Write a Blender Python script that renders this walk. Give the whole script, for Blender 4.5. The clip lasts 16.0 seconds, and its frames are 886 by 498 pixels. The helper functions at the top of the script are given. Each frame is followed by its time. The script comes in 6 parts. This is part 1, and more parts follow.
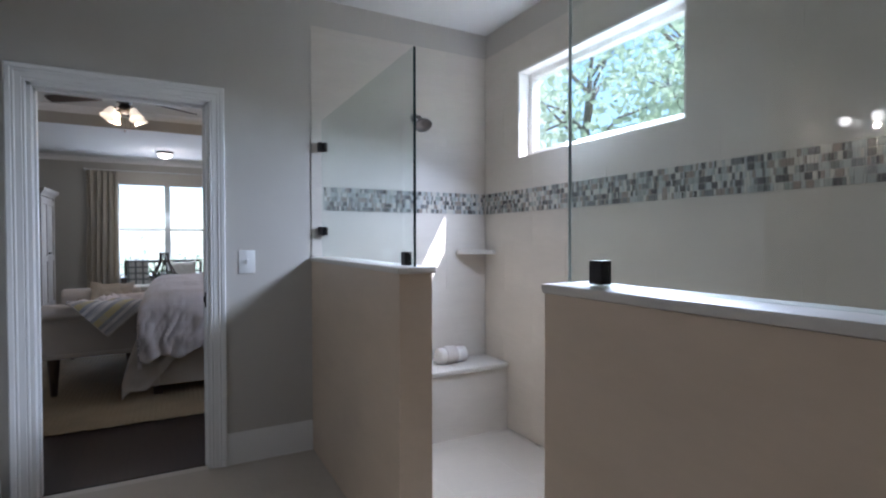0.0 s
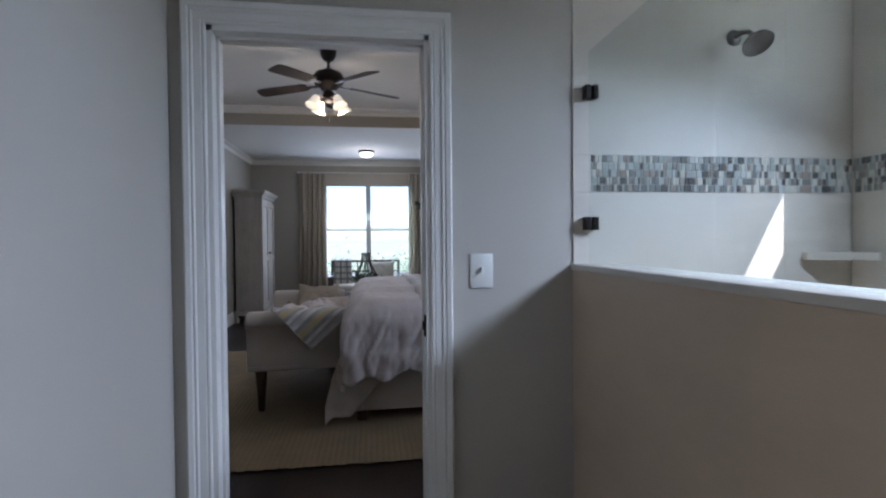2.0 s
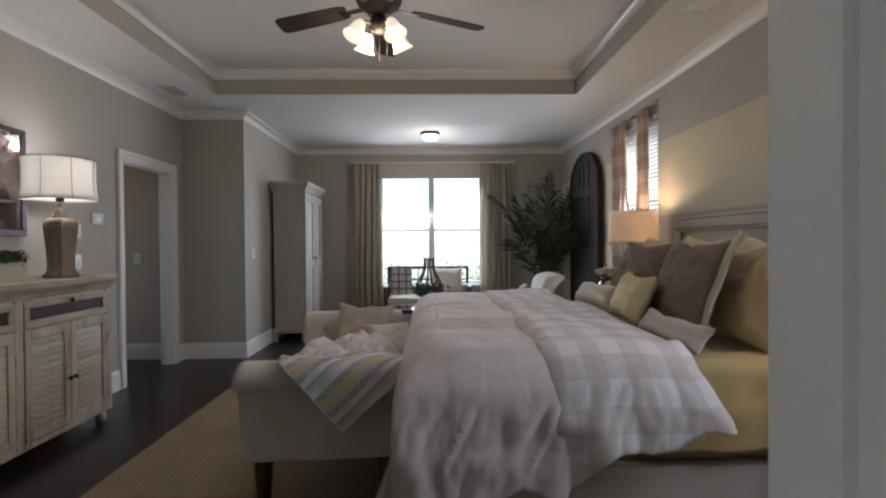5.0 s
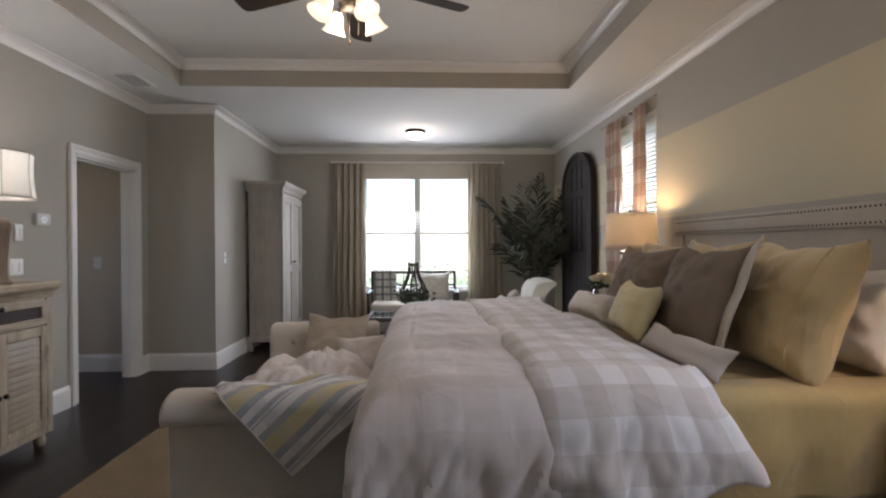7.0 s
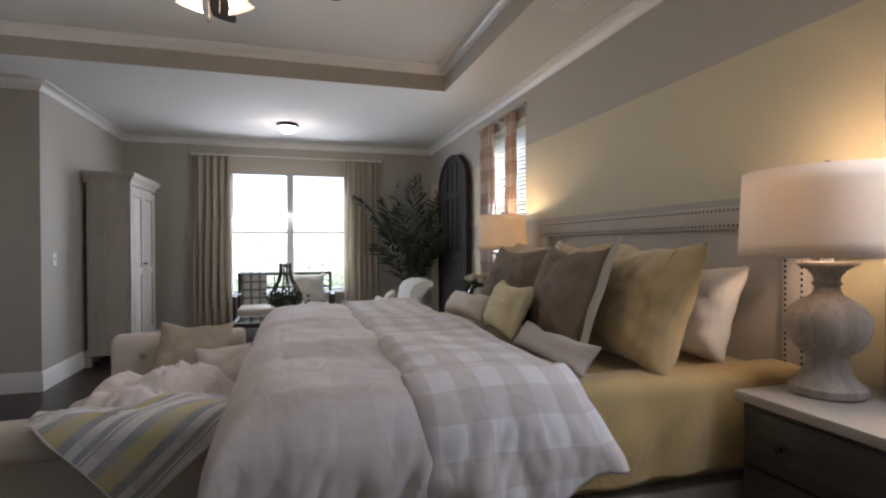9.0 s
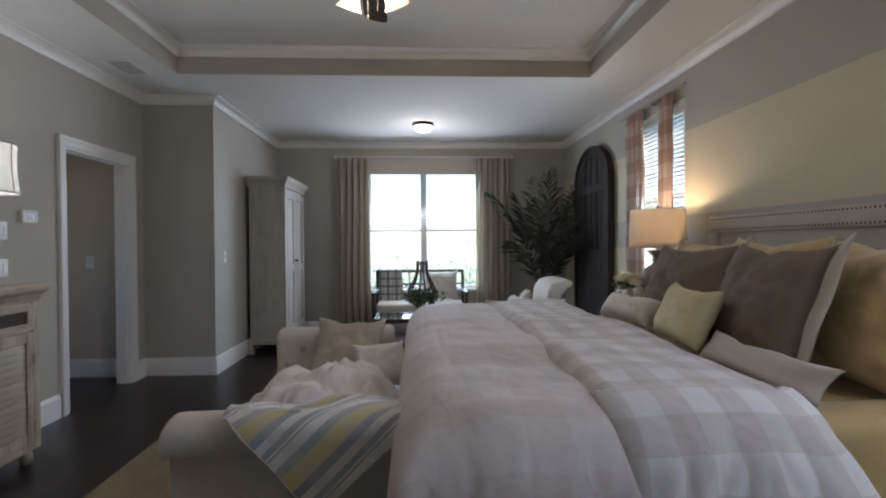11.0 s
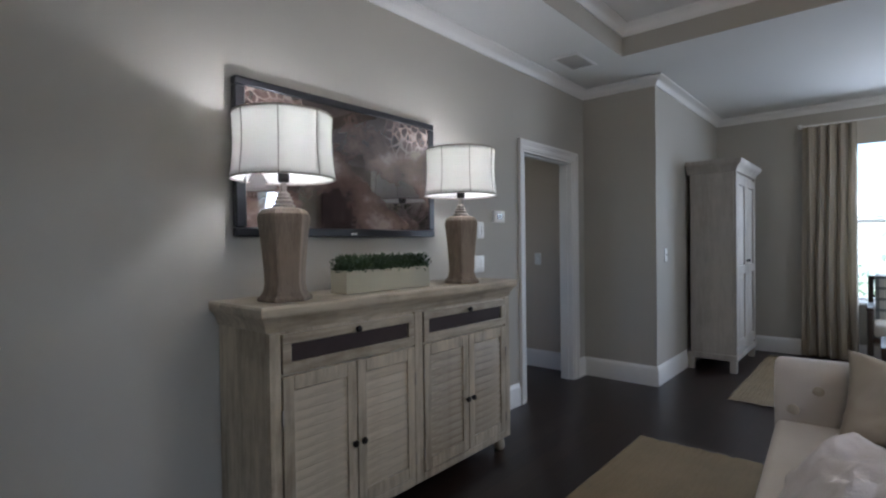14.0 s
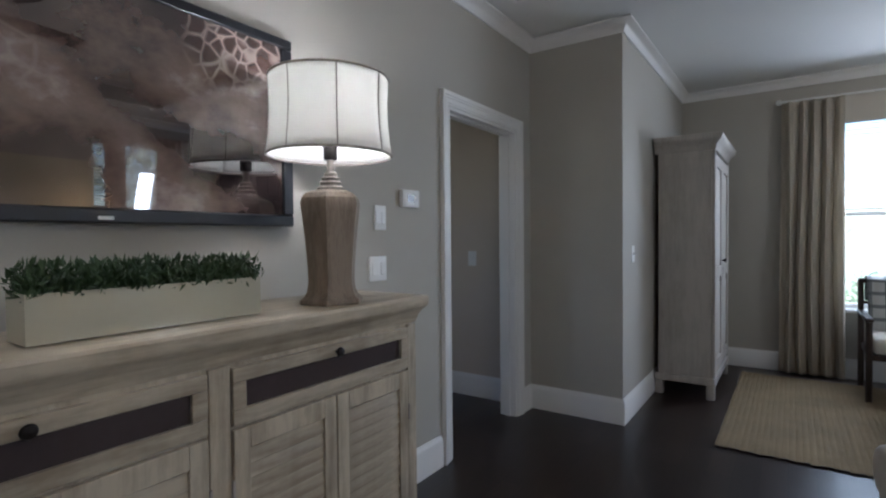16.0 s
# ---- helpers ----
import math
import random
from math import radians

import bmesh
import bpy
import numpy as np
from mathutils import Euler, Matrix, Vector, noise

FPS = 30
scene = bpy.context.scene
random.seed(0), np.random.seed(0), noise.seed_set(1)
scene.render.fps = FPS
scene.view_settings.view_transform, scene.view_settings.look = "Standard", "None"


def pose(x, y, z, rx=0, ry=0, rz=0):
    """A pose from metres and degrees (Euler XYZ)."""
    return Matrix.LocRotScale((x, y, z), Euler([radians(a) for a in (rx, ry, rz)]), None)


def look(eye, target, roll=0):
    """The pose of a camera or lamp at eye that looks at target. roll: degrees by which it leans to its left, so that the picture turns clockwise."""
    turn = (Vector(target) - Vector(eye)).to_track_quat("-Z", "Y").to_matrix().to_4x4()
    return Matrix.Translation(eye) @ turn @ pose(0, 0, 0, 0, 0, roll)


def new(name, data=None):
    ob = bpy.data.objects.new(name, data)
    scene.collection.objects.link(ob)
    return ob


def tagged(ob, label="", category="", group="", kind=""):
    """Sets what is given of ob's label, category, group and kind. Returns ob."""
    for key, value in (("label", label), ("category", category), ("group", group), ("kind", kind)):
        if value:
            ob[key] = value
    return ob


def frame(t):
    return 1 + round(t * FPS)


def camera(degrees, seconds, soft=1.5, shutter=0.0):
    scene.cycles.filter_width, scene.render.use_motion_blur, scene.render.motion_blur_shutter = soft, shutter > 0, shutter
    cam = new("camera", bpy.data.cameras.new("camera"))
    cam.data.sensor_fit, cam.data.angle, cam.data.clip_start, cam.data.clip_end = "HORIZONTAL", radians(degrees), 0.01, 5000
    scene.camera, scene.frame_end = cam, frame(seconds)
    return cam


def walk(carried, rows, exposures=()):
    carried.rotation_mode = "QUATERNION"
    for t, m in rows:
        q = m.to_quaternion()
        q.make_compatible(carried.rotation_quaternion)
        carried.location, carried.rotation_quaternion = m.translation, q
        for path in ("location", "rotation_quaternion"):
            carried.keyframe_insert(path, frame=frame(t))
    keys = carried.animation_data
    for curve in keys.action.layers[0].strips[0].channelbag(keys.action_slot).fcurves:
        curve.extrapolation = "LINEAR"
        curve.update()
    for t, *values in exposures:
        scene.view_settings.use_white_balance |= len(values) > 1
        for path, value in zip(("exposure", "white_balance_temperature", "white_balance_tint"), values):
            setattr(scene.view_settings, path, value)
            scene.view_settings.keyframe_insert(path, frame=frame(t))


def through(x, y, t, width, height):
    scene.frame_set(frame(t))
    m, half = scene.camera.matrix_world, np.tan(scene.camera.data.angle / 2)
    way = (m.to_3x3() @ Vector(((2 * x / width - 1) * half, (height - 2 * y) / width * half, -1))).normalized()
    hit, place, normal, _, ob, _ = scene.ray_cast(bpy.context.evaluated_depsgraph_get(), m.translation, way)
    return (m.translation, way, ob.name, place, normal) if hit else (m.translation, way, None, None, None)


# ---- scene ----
cam = camera(82.4, 16.0, soft=2.2)
PATH = [
    (0, (2.12, 1.034, 1.275), (3.06, 2.798, 1.239), -0.1),
    (0.5, (2.153, 1.319, 1.27), (2.943, 3.156, 1.229), -0.3),
    (1, (2.141, 1.612, 1.262), (2.706, 3.53, 1.226), -0.4),
    (1.5, (2.072, 1.907, 1.275), (2.459, 3.869, 1.24), -0.5),
    (2, (2.074, 2.221, 1.271), (2.355, 4.201, 1.235), -0.5),
    (2.5, (2.05, 2.517, 1.27), (2.231, 4.508, 1.236), -0.6),
    (3, (1.978, 2.785, 1.279), (2.073, 4.782, 1.248), -0.5),
    (3.5, (1.987, 3.076, 1.274), (2.067, 5.074, 1.239), -0.7),
    (4, (2.008, 3.376, 1.268), (2.063, 5.375, 1.24), -0.5),
    (4.2, (1.998, 3.491, 1.258), (2.046, 5.49, 1.232), -0.5),
    (6.5, (2.058, 4.174, 1.283), (2.118, 6.173, 1.266), -0.4),
    (7, (2.083, 4.194, 1.273), (2.169, 6.192, 1.262), -0.3),
    (7.5, (2.087, 4.2, 1.273), (2.346, 6.183, 1.262), -0.3),
    (8, (2.066, 4.265, 1.265), (2.539, 6.208, 1.252), -0.6),
    (8.2, (2.117, 4.223, 1.276), (2.68, 6.142, 1.262), -0.2),
    (10.3, (2.059, 4.39, 1.282), (2.57, 6.324, 1.26), -0.4),
    (10.5, (2.064, 4.397, 1.305), (2.464, 6.356, 1.273), -0.4),
    (11, (1.942, 4.461, 1.284), (2.041, 6.458, 1.261), -0.4),
    (11.5, (1.842, 4.523, 1.293), (1.651, 6.514, 1.273), -0.5),
    (12, (1.749, 4.578, 1.295), (1.23, 6.51, 1.279), -0.8),
    (12.5, (1.71, 4.616, 1.302), (0.834, 6.414, 1.29), -0.8),
    (13, (1.68, 4.657, 1.297), (0.526, 6.291, 1.286), -0.9),
    (13.5, (1.583, 4.768, 1.279), (0.294, 6.297, 1.262), -0.8),
    (14, (1.427, 4.935, 1.294), (0.123, 6.451, 1.271), -0.7),
    (14.5, (1.284, 5.207, 1.28), (0.004, 6.744, 1.249), -0.7),
    (15, (1.117, 5.474, 1.277), (-0.132, 7.036, 1.243), -0.6),
    (15.5, (0.949, 5.737, 1.292), (-0.272, 7.321, 1.255), -0.6),
    (16, (0.884, 6.041, 1.282), (-0.251, 7.687, 1.241), -0.5),
]
walk(cam, [(t, look(eye, target, roll)) for t, eye, target, roll in PATH], [(0.0, 1.68, 5700, 19), (2.0, 1.45, 5650, 18), (3.0, 1.45, 5850, 19), (4.2, 1.6, 6200, 19), (6.5, 1.94, 6600, 20), (8.2, 1.97, 6500, 20), (10.5, 1.74, 6150, 17), (11.5, 1.77, 5900, 16), (12.5, 1.82, 5700, 15), (16.0, 1.81, 5750, 15)])


# ---- world, sun, large lights ----
world = bpy.data.worlds.new("world")
scene.world = world
world.use_nodes = True
sky = world.node_tree.nodes.new("ShaderNodeTexSky")
sky.sky_type, sky.sun_disc = "NISHITA", False
sky.sun_elevation, sky.sun_rotation = radians(52), radians(141)
world.node_tree.links.new(sky.outputs[0], world.node_tree.nodes["Background"].inputs[0])
world.node_tree.nodes["Background"].inputs[1].default_value = 0.15


def lamp(name, kind, m, energy, color, **settings):
    data = bpy.data.lights.new(name, kind)
    data.energy, data.color = energy, color
    for key, value in settings.items():
        setattr(data, key, value)
    ob = new(name, data)
    ob.matrix_world = m
    return ob


SUN_FROM = Vector((0.385, -0.47, 0.72)).normalized()
lamp("sun", "SUN", look(SUN_FROM * 30, (0, 0, 0)), 4.5, (1, 0.95, 0.88), angle=radians(0.5))
DAY = (0.80, 0.89, 1.0)


def sky_panel(name, centre, way, w, h, energy, spread=180, color=DAY):
    lamp(name, "AREA", look(centre, Vector(centre) + Vector(way)), energy, color, shape="RECTANGLE", size=w, size_y=h, spread=radians(spread))


sky_panel("window_daylight", (2.02, 11.93, 1.55), (0, -1, -0.4), 1.5, 1.8, 18.5)
sky_panel("window_daylight", (4.27, 2.92, 2.09), (-1, -0.5, -2.2), 0.8, 0.3, 26, 156, (0.77, 0.88, 1.0))
sky_panel("window_daylight", (4.10, 8.97, 1.65), (-1, 0, -0.35), 0.16, 0.9, 3)
sky_panel("window_daylight", (4.10, 4.92, 1.65), (-1.5, 0.85, -1.5), 0.7, 1.4, 4.0, 125)
# added fill panel in an unseen hall opening, brightens the hallway
sky_panel("window_daylight", (-2.36, 7.95, 1.55), (1, 0, -0.1), 0.7, 1.2, 0.12)

# ---- materials ----


def nodes_of(name):
    m = bpy.data.materials.new(name)
    m.use_nodes = True
    t = m.node_tree
    return m, t, t.nodes["Principled BSDF"]


def nd(t, kind, **settings):
    n = t.nodes.new(kind)
    for key, value in settings.items():
        setattr(n, key, value)
    return n


def coords(t, scale=(1, 1, 1), source="Object", turn=0):
    tc, mp = nd(t, "ShaderNodeTexCoord"), nd(t, "ShaderNodeMapping")
    mp.inputs["Scale"].default_value = scale
    mp.inputs["Rotation"].default_value = (0, 0, radians(turn))
    t.links.new(tc.outputs[source], mp.inputs[0])
    return mp.outputs[0]


def ramp(t, fac, stops):
    r = nd(t, "ShaderNodeValToRGB")
    while len(r.color_ramp.elements) < len(stops):
        r.color_ramp.elements.new(0.5)
    for e, (p, c) in zip(r.color_ramp.elements, stops):
        e.position, e.color = p, (*c, 1)
    t.links.new(fac, r.inputs[0])
    return r.outputs[0]


def noise_of(t, vec, scale, detail=4, rough=0.55):
    n = nd(t, "ShaderNodeTexNoise")
    n.inputs["Scale"].default_value, n.inputs["Detail"].default_value, n.inputs["Roughness"].default_value = scale, detail, rough
    t.links.new(vec, n.inputs["Vector"])
    return n.outputs["Fac"]


def creases(t, amount):
    """Wrinkles of slept-on cloth: soft swells under sharp, bent fold lines."""
    v = coords(t, (1.0, 1.5, 0.8))
    soft = nd(t, "ShaderNodeTexNoise")
    soft.inputs["Scale"].default_value, soft.inputs["Detail"].default_value, soft.inputs["Distortion"].default_value = 5.0, 1.5, 0.5
    line = nd(t, "ShaderNodeTexNoise")
    line.inputs["Scale"].default_value, line.inputs["Detail"].default_value, line.inputs["Distortion"].default_value = 4.2, 2.5, 0.9
    t.links.new(v, soft.inputs["Vector"]), t.links.new(coords(t, (1.5, 1.0, 0.7)), line.inputs["Vector"])
    off, gap, near, sharp, total = (nd(t, "ShaderNodeMath", operation=k) for k in ("SUBTRACT", "ABSOLUTE", "MULTIPLY_ADD", "POWER", "MULTIPLY_ADD"))
    off.inputs[1].default_value, near.inputs[1].default_value, near.inputs[2].default_value, sharp.inputs[1].default_value, total.inputs[1].default_value = 0.5, -5.0, 1.0, 1.6, 0.15
    near.use_clamp = True
    for p, q in ((line.outputs["Fac"], off.inputs[0]), (off.outputs[0], gap.inputs[0]), (gap.outputs[0], near.inputs[0]), (near.outputs[0], sharp.inputs[0]), (sharp.outputs[0], total.inputs[0]), (soft.outputs["Fac"], total.inputs[2])):
        t.links.new(p, q)
    n = nd(t, "ShaderNodeBump")
    n.inputs["Strength"].default_value, n.inputs["Distance"].default_value = 0.9, amount
    t.links.new(total.outputs[0], n.inputs["Height"])
    return n.outputs[0]


def bump_of(t, height, b, strength, dist=0.01, under=None):
    n = nd(t, "ShaderNodeBump")
    n.inputs["Strength"].default_value, n.inputs["Distance"].default_value = strength, dist
    t.links.new(height, n.inputs["Height"])
    if under:
        t.links.new(under, n.inputs["Normal"])
    t.links.new(n.outputs[0], b.inputs["Normal"])


def shade(c, k):
    return tuple(min(1, v * k) for v in c)


def surface(name, color, rough=0.6, vary=0.10, big=1.5, fine=60, bump=0.15, dist=0.004, metal=0.0, stretch=(1, 1, 1), sheen=0.0, each=0.0, crease=0.0):
    """Two scales of tone, fine relief; each: tone change from piece to piece."""
    m, t, b = nodes_of(name)
    v = coords(t, stretch)
    low, high = noise_of(t, v, big), noise_of(t, v, fine)
    mix = nd(t, "ShaderNodeMath", operation="MULTIPLY_ADD")
    mix.inputs[1].default_value = 0.35
    t.links.new(high, mix.inputs[0]), t.links.new(low, mix.inputs[2])
    fac = mix.outputs[0]
    if each:
        info, add = nd(t, "ShaderNodeObjectInfo"), nd(t, "ShaderNodeMath", operation="MULTIPLY_ADD")
        add.inputs[1].default_value = each
        t.links.new(info.outputs["Random"], add.inputs[0]), t.links.new(fac, add.inputs[2])
        fac = add.outputs[0]
    t.links.new(ramp(t, fac, [(0.35, shade(color, 1 - vary)), (1.0, shade(color, 1 + vary))]), b.inputs["Base Color"])
    b.inputs["Roughness"].default_value, b.inputs["Metallic"].default_value = rough, metal
    if sheen:
        b.inputs["Sheen Weight"].default_value = sheen
    bump_of(t, high, b, bump, dist, creases(t, crease) if crease else None)
    return m


def wood(name, dark, light, axis="y", rough=0.45, scale=9, bump=0.2):
    m, t, b = nodes_of(name)
    st = {"x": (0.12, 1, 1), "y": (1, 0.12, 1), "z": (1, 1, 0.12)}[axis]
    v = coords(t, st)
    grain, fine = noise_of(t, v, scale * 2, 6, 0.65), noise_of(t, v, scale * 16, 3)
    mix = nd(t, "ShaderNodeMath", operation="MULTIPLY_ADD")
    mix.inputs[1].default_value = 0.25
    t.links.new(fine, mix.inputs[0]), t.links.new(grain, mix.inputs[2])
    wear = nd(t, "ShaderNodeMath", operation="MULTIPLY_ADD")
    wear.inputs[1].default_value = 0.45
    t.links.new(noise_of(t, coords(t), 4.5, 5, 0.7), wear.inputs[0]), t.links.new(mix.outputs[0], wear.inputs[2])
    t.links.new(ramp(t, wear.outputs[0], [(0.70, dark), (0.98, light)]), b.inputs["Base Color"])
    b.inputs["Roughness"].default_value = rough
    bump_of(t, mix.outputs[0], b, bump, 0.004)
    return m


def woven(name, bands_u, bands_v=(), base=(0.6, 0.55, 0.5), turn=0, rough=0.85, bump=0.2, crease=0.0):
    """Cloth with bands: rows of (repeat in metres, start, width, colour) along u and v."""
    m, t, b = nodes_of(name)
    sep = nd(t, "ShaderNodeSeparateXYZ")
    t.links.new(coords(t, (1, 1, 1), "UV", turn), sep.inputs[0])
    last = nd(t, "ShaderNodeRGB")
    last.outputs[0].default_value = (*base, 1)
    out = last.outputs[0]
    for ax, rows in ((0, bands_u), (1, bands_v)):
        for rep, start, wide, col, amount in rows:
            d = nd(t, "ShaderNodeMath", operation="MULTIPLY_ADD")
            d.inputs[1].default_value, d.inputs[2].default_value = 1 / rep, -start / rep + 50
            f = nd(t, "ShaderNodeMath", operation="FRACT")
            k = nd(t, "ShaderNodeMath", operation="LESS_THAN")
            k.inputs[1].default_value = wide / rep
            a = nd(t, "ShaderNodeMath", operation="MULTIPLY")
            a.inputs[1].default_value = amount
            mx = nd(t, "ShaderNodeMix", data_type="RGBA")
            mx.inputs[7].default_value = (*col, 1)
            t.links.new(sep.outputs[ax], d.inputs[0]), t.links.new(d.outputs[0], f.inputs[0]), t.links.new(f.outputs[0], k.inputs[0])
            t.links.new(k.outputs[0], a.inputs[0]), t.links.new(a.outputs[0], mx.inputs[0]), t.links.new(out, mx.inputs[6])
            out = mx.outputs[2]
    v = coords(t)
    low = noise_of(t, v, 3.0)
    mul = nd(t, "ShaderNodeMix", data_type="RGBA", blend_type="MULTIPLY")
    mul.inputs[0].default_value = 1
    t.links.new(out, mul.inputs[6])
    t.links.new(ramp(t, low, [(0.3, (0.86, 0.86, 0.86)), (0.7, (1, 1, 1))]), mul.inputs[7])
    t.links.new(mul.outputs[2], b.inputs["Base Color"])
    b.inputs["Roughness"].default_value, b.inputs["Sheen Weight"].default_value = rough, 0.2
    bump_of(t, noise_of(t, v, 220, 2), b, bump, 0.002, creases(t, crease) if crease else None)
    return m


def glow(name, color, strength):
    m, t, b = nodes_of(name)
    b.inputs["Base Color"].default_value = (*color, 1)
    b.inputs["Emission Color"].default_value = (*color, 1)
    b.inputs["Emission Strength"].default_value = strength
    return m


def glass_of(name, color=(0.97, 1, 0.99), rough=0.0):
    m, t, b = nodes_of(name)
    b.inputs["Base Color"].default_value = (*color, 1)
    b.inputs["Transmission Weight"].default_value, b.inputs["Roughness"].default_value, b.inputs["IOR"].default_value = 1, rough, 1.45
    return m


def pane_of(name, gloss=0.08):
    """Thin clear pane: straight through, with a little mirror."""
    m, t, b = nodes_of(name)
    clear, shine, mix = nd(t, "ShaderNodeBsdfTransparent"), nd(t, "ShaderNodeBsdfGlossy"), nd(t, "ShaderNodeMixShader")
    lw, pw, ad = nd(t, "ShaderNodeLayerWeight"), nd(t, "ShaderNodeMath", operation="POWER"), nd(t, "ShaderNodeMath", operation="MULTIPLY_ADD")
    lw.inputs[0].default_value, pw.inputs[1].default_value, ad.inputs[1].default_value, ad.inputs[2].default_value = 0.5, 5.0, 0.6, gloss / 2
    clear.inputs[0].default_value = (0.93, 0.965, 0.955, 1)
    shine.inputs["Roughness"].default_value = 0.01
    t.links.new(lw.outputs["Facing"], pw.inputs[0]), t.links.new(pw.outputs[0], ad.inputs[0])
    t.links.new(ad.outputs[0], mix.inputs[0]), t.links.new(clear.outputs[0], mix.inputs[1]), t.links.new(shine.outputs[0], mix.inputs[2])
    t.links.new(mix.outputs[0], t.nodes["Material Output"].inputs[0])
    return m


def shade_cloth(name, color, through=0.6):
    m, t, b = nodes_of(name)
    b.inputs["Base Color"].default_value, b.inputs["Roughness"].default_value = (*color, 1), 0.9
    tr, mix = nd(t, "ShaderNodeBsdfTranslucent"), nd(t, "ShaderNodeMixShader")
    tr.inputs[0].default_value, mix.inputs[0].default_value = (*color, 1), through
    t.links.new(b.outputs[0], mix.inputs[1]), t.links.new(tr.outputs[0], mix.inputs[2])
    t.links.new(mix.outputs[0], t.nodes["Material Output"].inputs[0])
    bump_of(t, noise_of(t, coords(t), 300, 2), b, 0.1, 0.001)
    return m


GREIGE = (0.43, 0.408, 0.356)
M = {}
M["paint"] = surface("wall_paint", GREIGE, 0.75, 0.03, 0.8, 180, 0.05, 0.001)
M["bath_paint"] = surface("bath_wall_paint", (0.49, 0.465, 0.42), 0.75, 0.03, 0.8, 180, 0.05, 0.001)
# lighter and warmer than the greige, to stand in for missing hall light
M["hall_paint"] = surface("tan_brightened_hall_paint", (0.60, 0.52, 0.42), 0.75, 0.03, 0.8, 180, 0.05, 0.001)
M["white"] = surface("white_trim_paint", (0.78, 0.77, 0.74), 0.4, 0.03, 2, 120, 0.04, 0.001)
M["ceiling"] = surface("ceiling_paint", (0.72, 0.72, 0.695), 0.85, 0.03, 0.7, 200, 0.06, 0.001)
M["tile"] = surface("beige_wall_tile", (0.60, 0.555, 0.49), 0.46, 0.07, 2.5, 14, 0.05, 0.002, stretch=(1, 1, 3))
M["half"] = surface("taupe_half_wall_tile", (0.56, 0.445, 0.325), 0.4, 0.07, 2.5, 18, 0.03, 0.002, stretch=(1, 1, 3))
M["stone"] = surface("white_stone_cap", (0.58, 0.55, 0.49), 0.5, 0.04, 4, 40, 0.02)
M["stand_top"] = surface("grey_beige_stone_top", (0.37, 0.34, 0.30), 0.35, 0.08, 4, 40, 0.02)
M["grout"] = surface("grout", (0.60, 0.56, 0.50), 0.9, 0.06, 6, 90)
M["floortile"] = surface("beige_floor_tile", (0.47, 0.42, 0.35), 0.45, 0.06, 3, 20, 0.05, each=0.1)
M["bronze"] = surface("oil_rubbed_bronze", (0.025, 0.021, 0.019), 0.4, 0.2, 10, 80, 0.05, metal=0.7)
M["chrome"] = surface("brushed_nickel", (0.22, 0.21, 0.205), 0.28, 0.08, 20, 200, 0.03, metal=1.0)
M["black"] = surface("black_plastic", (0.012, 0.013, 0.016), 0.35, 0.2, 10, 200, 0.03)
M["plate"] = surface("white_plastic", (0.76, 0.76, 0.73), 0.35, 0.02, 8, 150, 0.02)
M["linen"] = surface("linen_upholstery", (0.50, 0.455, 0.40), 0.9, 0.08, 5, 400, 0.35, 0.002, sheen=0.2)
M["bench_linen"] = surface("pale_linen_upholstery", (0.60, 0.56, 0.52), 0.9, 0.07, 5, 400, 0.35, 0.002, sheen=0.2)
M["dark_wood"] = wood("dark_stained_wood", (0.018, 0.011, 0.008), (0.06, 0.036, 0.024), "z", 0.4)
M["arch_wood"] = wood("aged_dark_wood", (0.010, 0.008, 0.008), (0.040, 0.029, 0.025), "z", 0.85)
M["washed"] = wood("whitewashed_wood", (0.285, 0.232, 0.165), (0.57, 0.49, 0.365), "y", 0.42, 2.6, 0.5)
M["washed_v"] = wood("whitewashed_wood_upright", (0.285, 0.232, 0.165), (0.57, 0.49, 0.365), "z", 0.48, 2.6, 0.5)
M["cream"] = wood("cream_painted_wood", (0.36, 0.33, 0.29), (0.46, 0.43, 0.385), "z", 0.55, 3, 0.15)
M["grey_wood"] = wood("grey_washed_wood", (0.022, 0.020, 0.018), (0.060, 0.054, 0.050), "y", 0.45, 6)
M["lamp_wood"] = wood("carved_brown_wood", (0.17, 0.130, 0.094), (0.29, 0.228, 0.172), "z", 0.6, 10, 0.5)
M["blade_wood"] = wood("dark_fan_blade_wood", (0.010, 0.007, 0.006), (0.030, 0.020, 0.015), "x", 0.9)
M["ash"] = wood("weathered_turned_wood", (0.25, 0.215, 0.185), (0.38, 0.34, 0.30), "z", 0.65, 8, 0.25)
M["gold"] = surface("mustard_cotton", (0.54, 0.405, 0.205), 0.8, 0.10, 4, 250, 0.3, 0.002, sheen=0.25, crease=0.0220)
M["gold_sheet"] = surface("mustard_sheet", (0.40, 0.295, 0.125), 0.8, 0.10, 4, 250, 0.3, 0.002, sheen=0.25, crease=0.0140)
M["yellow"] = surface("pale_yellow_cotton", (0.60, 0.52, 0.30), 0.85, 0.08, 5, 300, 0.3, 0.002, crease=0.0086)
M["brown"] = surface("taupe_brown_linen", (0.19, 0.145, 0.105), 0.9, 0.12, 5, 350, 0.4, 0.002, crease=0.0086)
M["whitecloth"] = surface("white_cotton", (0.74, 0.71, 0.67), 0.85, 0.05, 5, 300, 0.25, 0.002, crease=0.0230)
M["ivory"] = surface("ivory_upholstery", (0.56, 0.53, 0.46), 0.85, 0.06, 5, 300, 0.3, 0.002)
M["blush"] = surface("blush_knit_throw", (0.74, 0.70, 0.70), 0.95, 0.08, 6, 160, 0.6, 0.004, crease=0.0143)
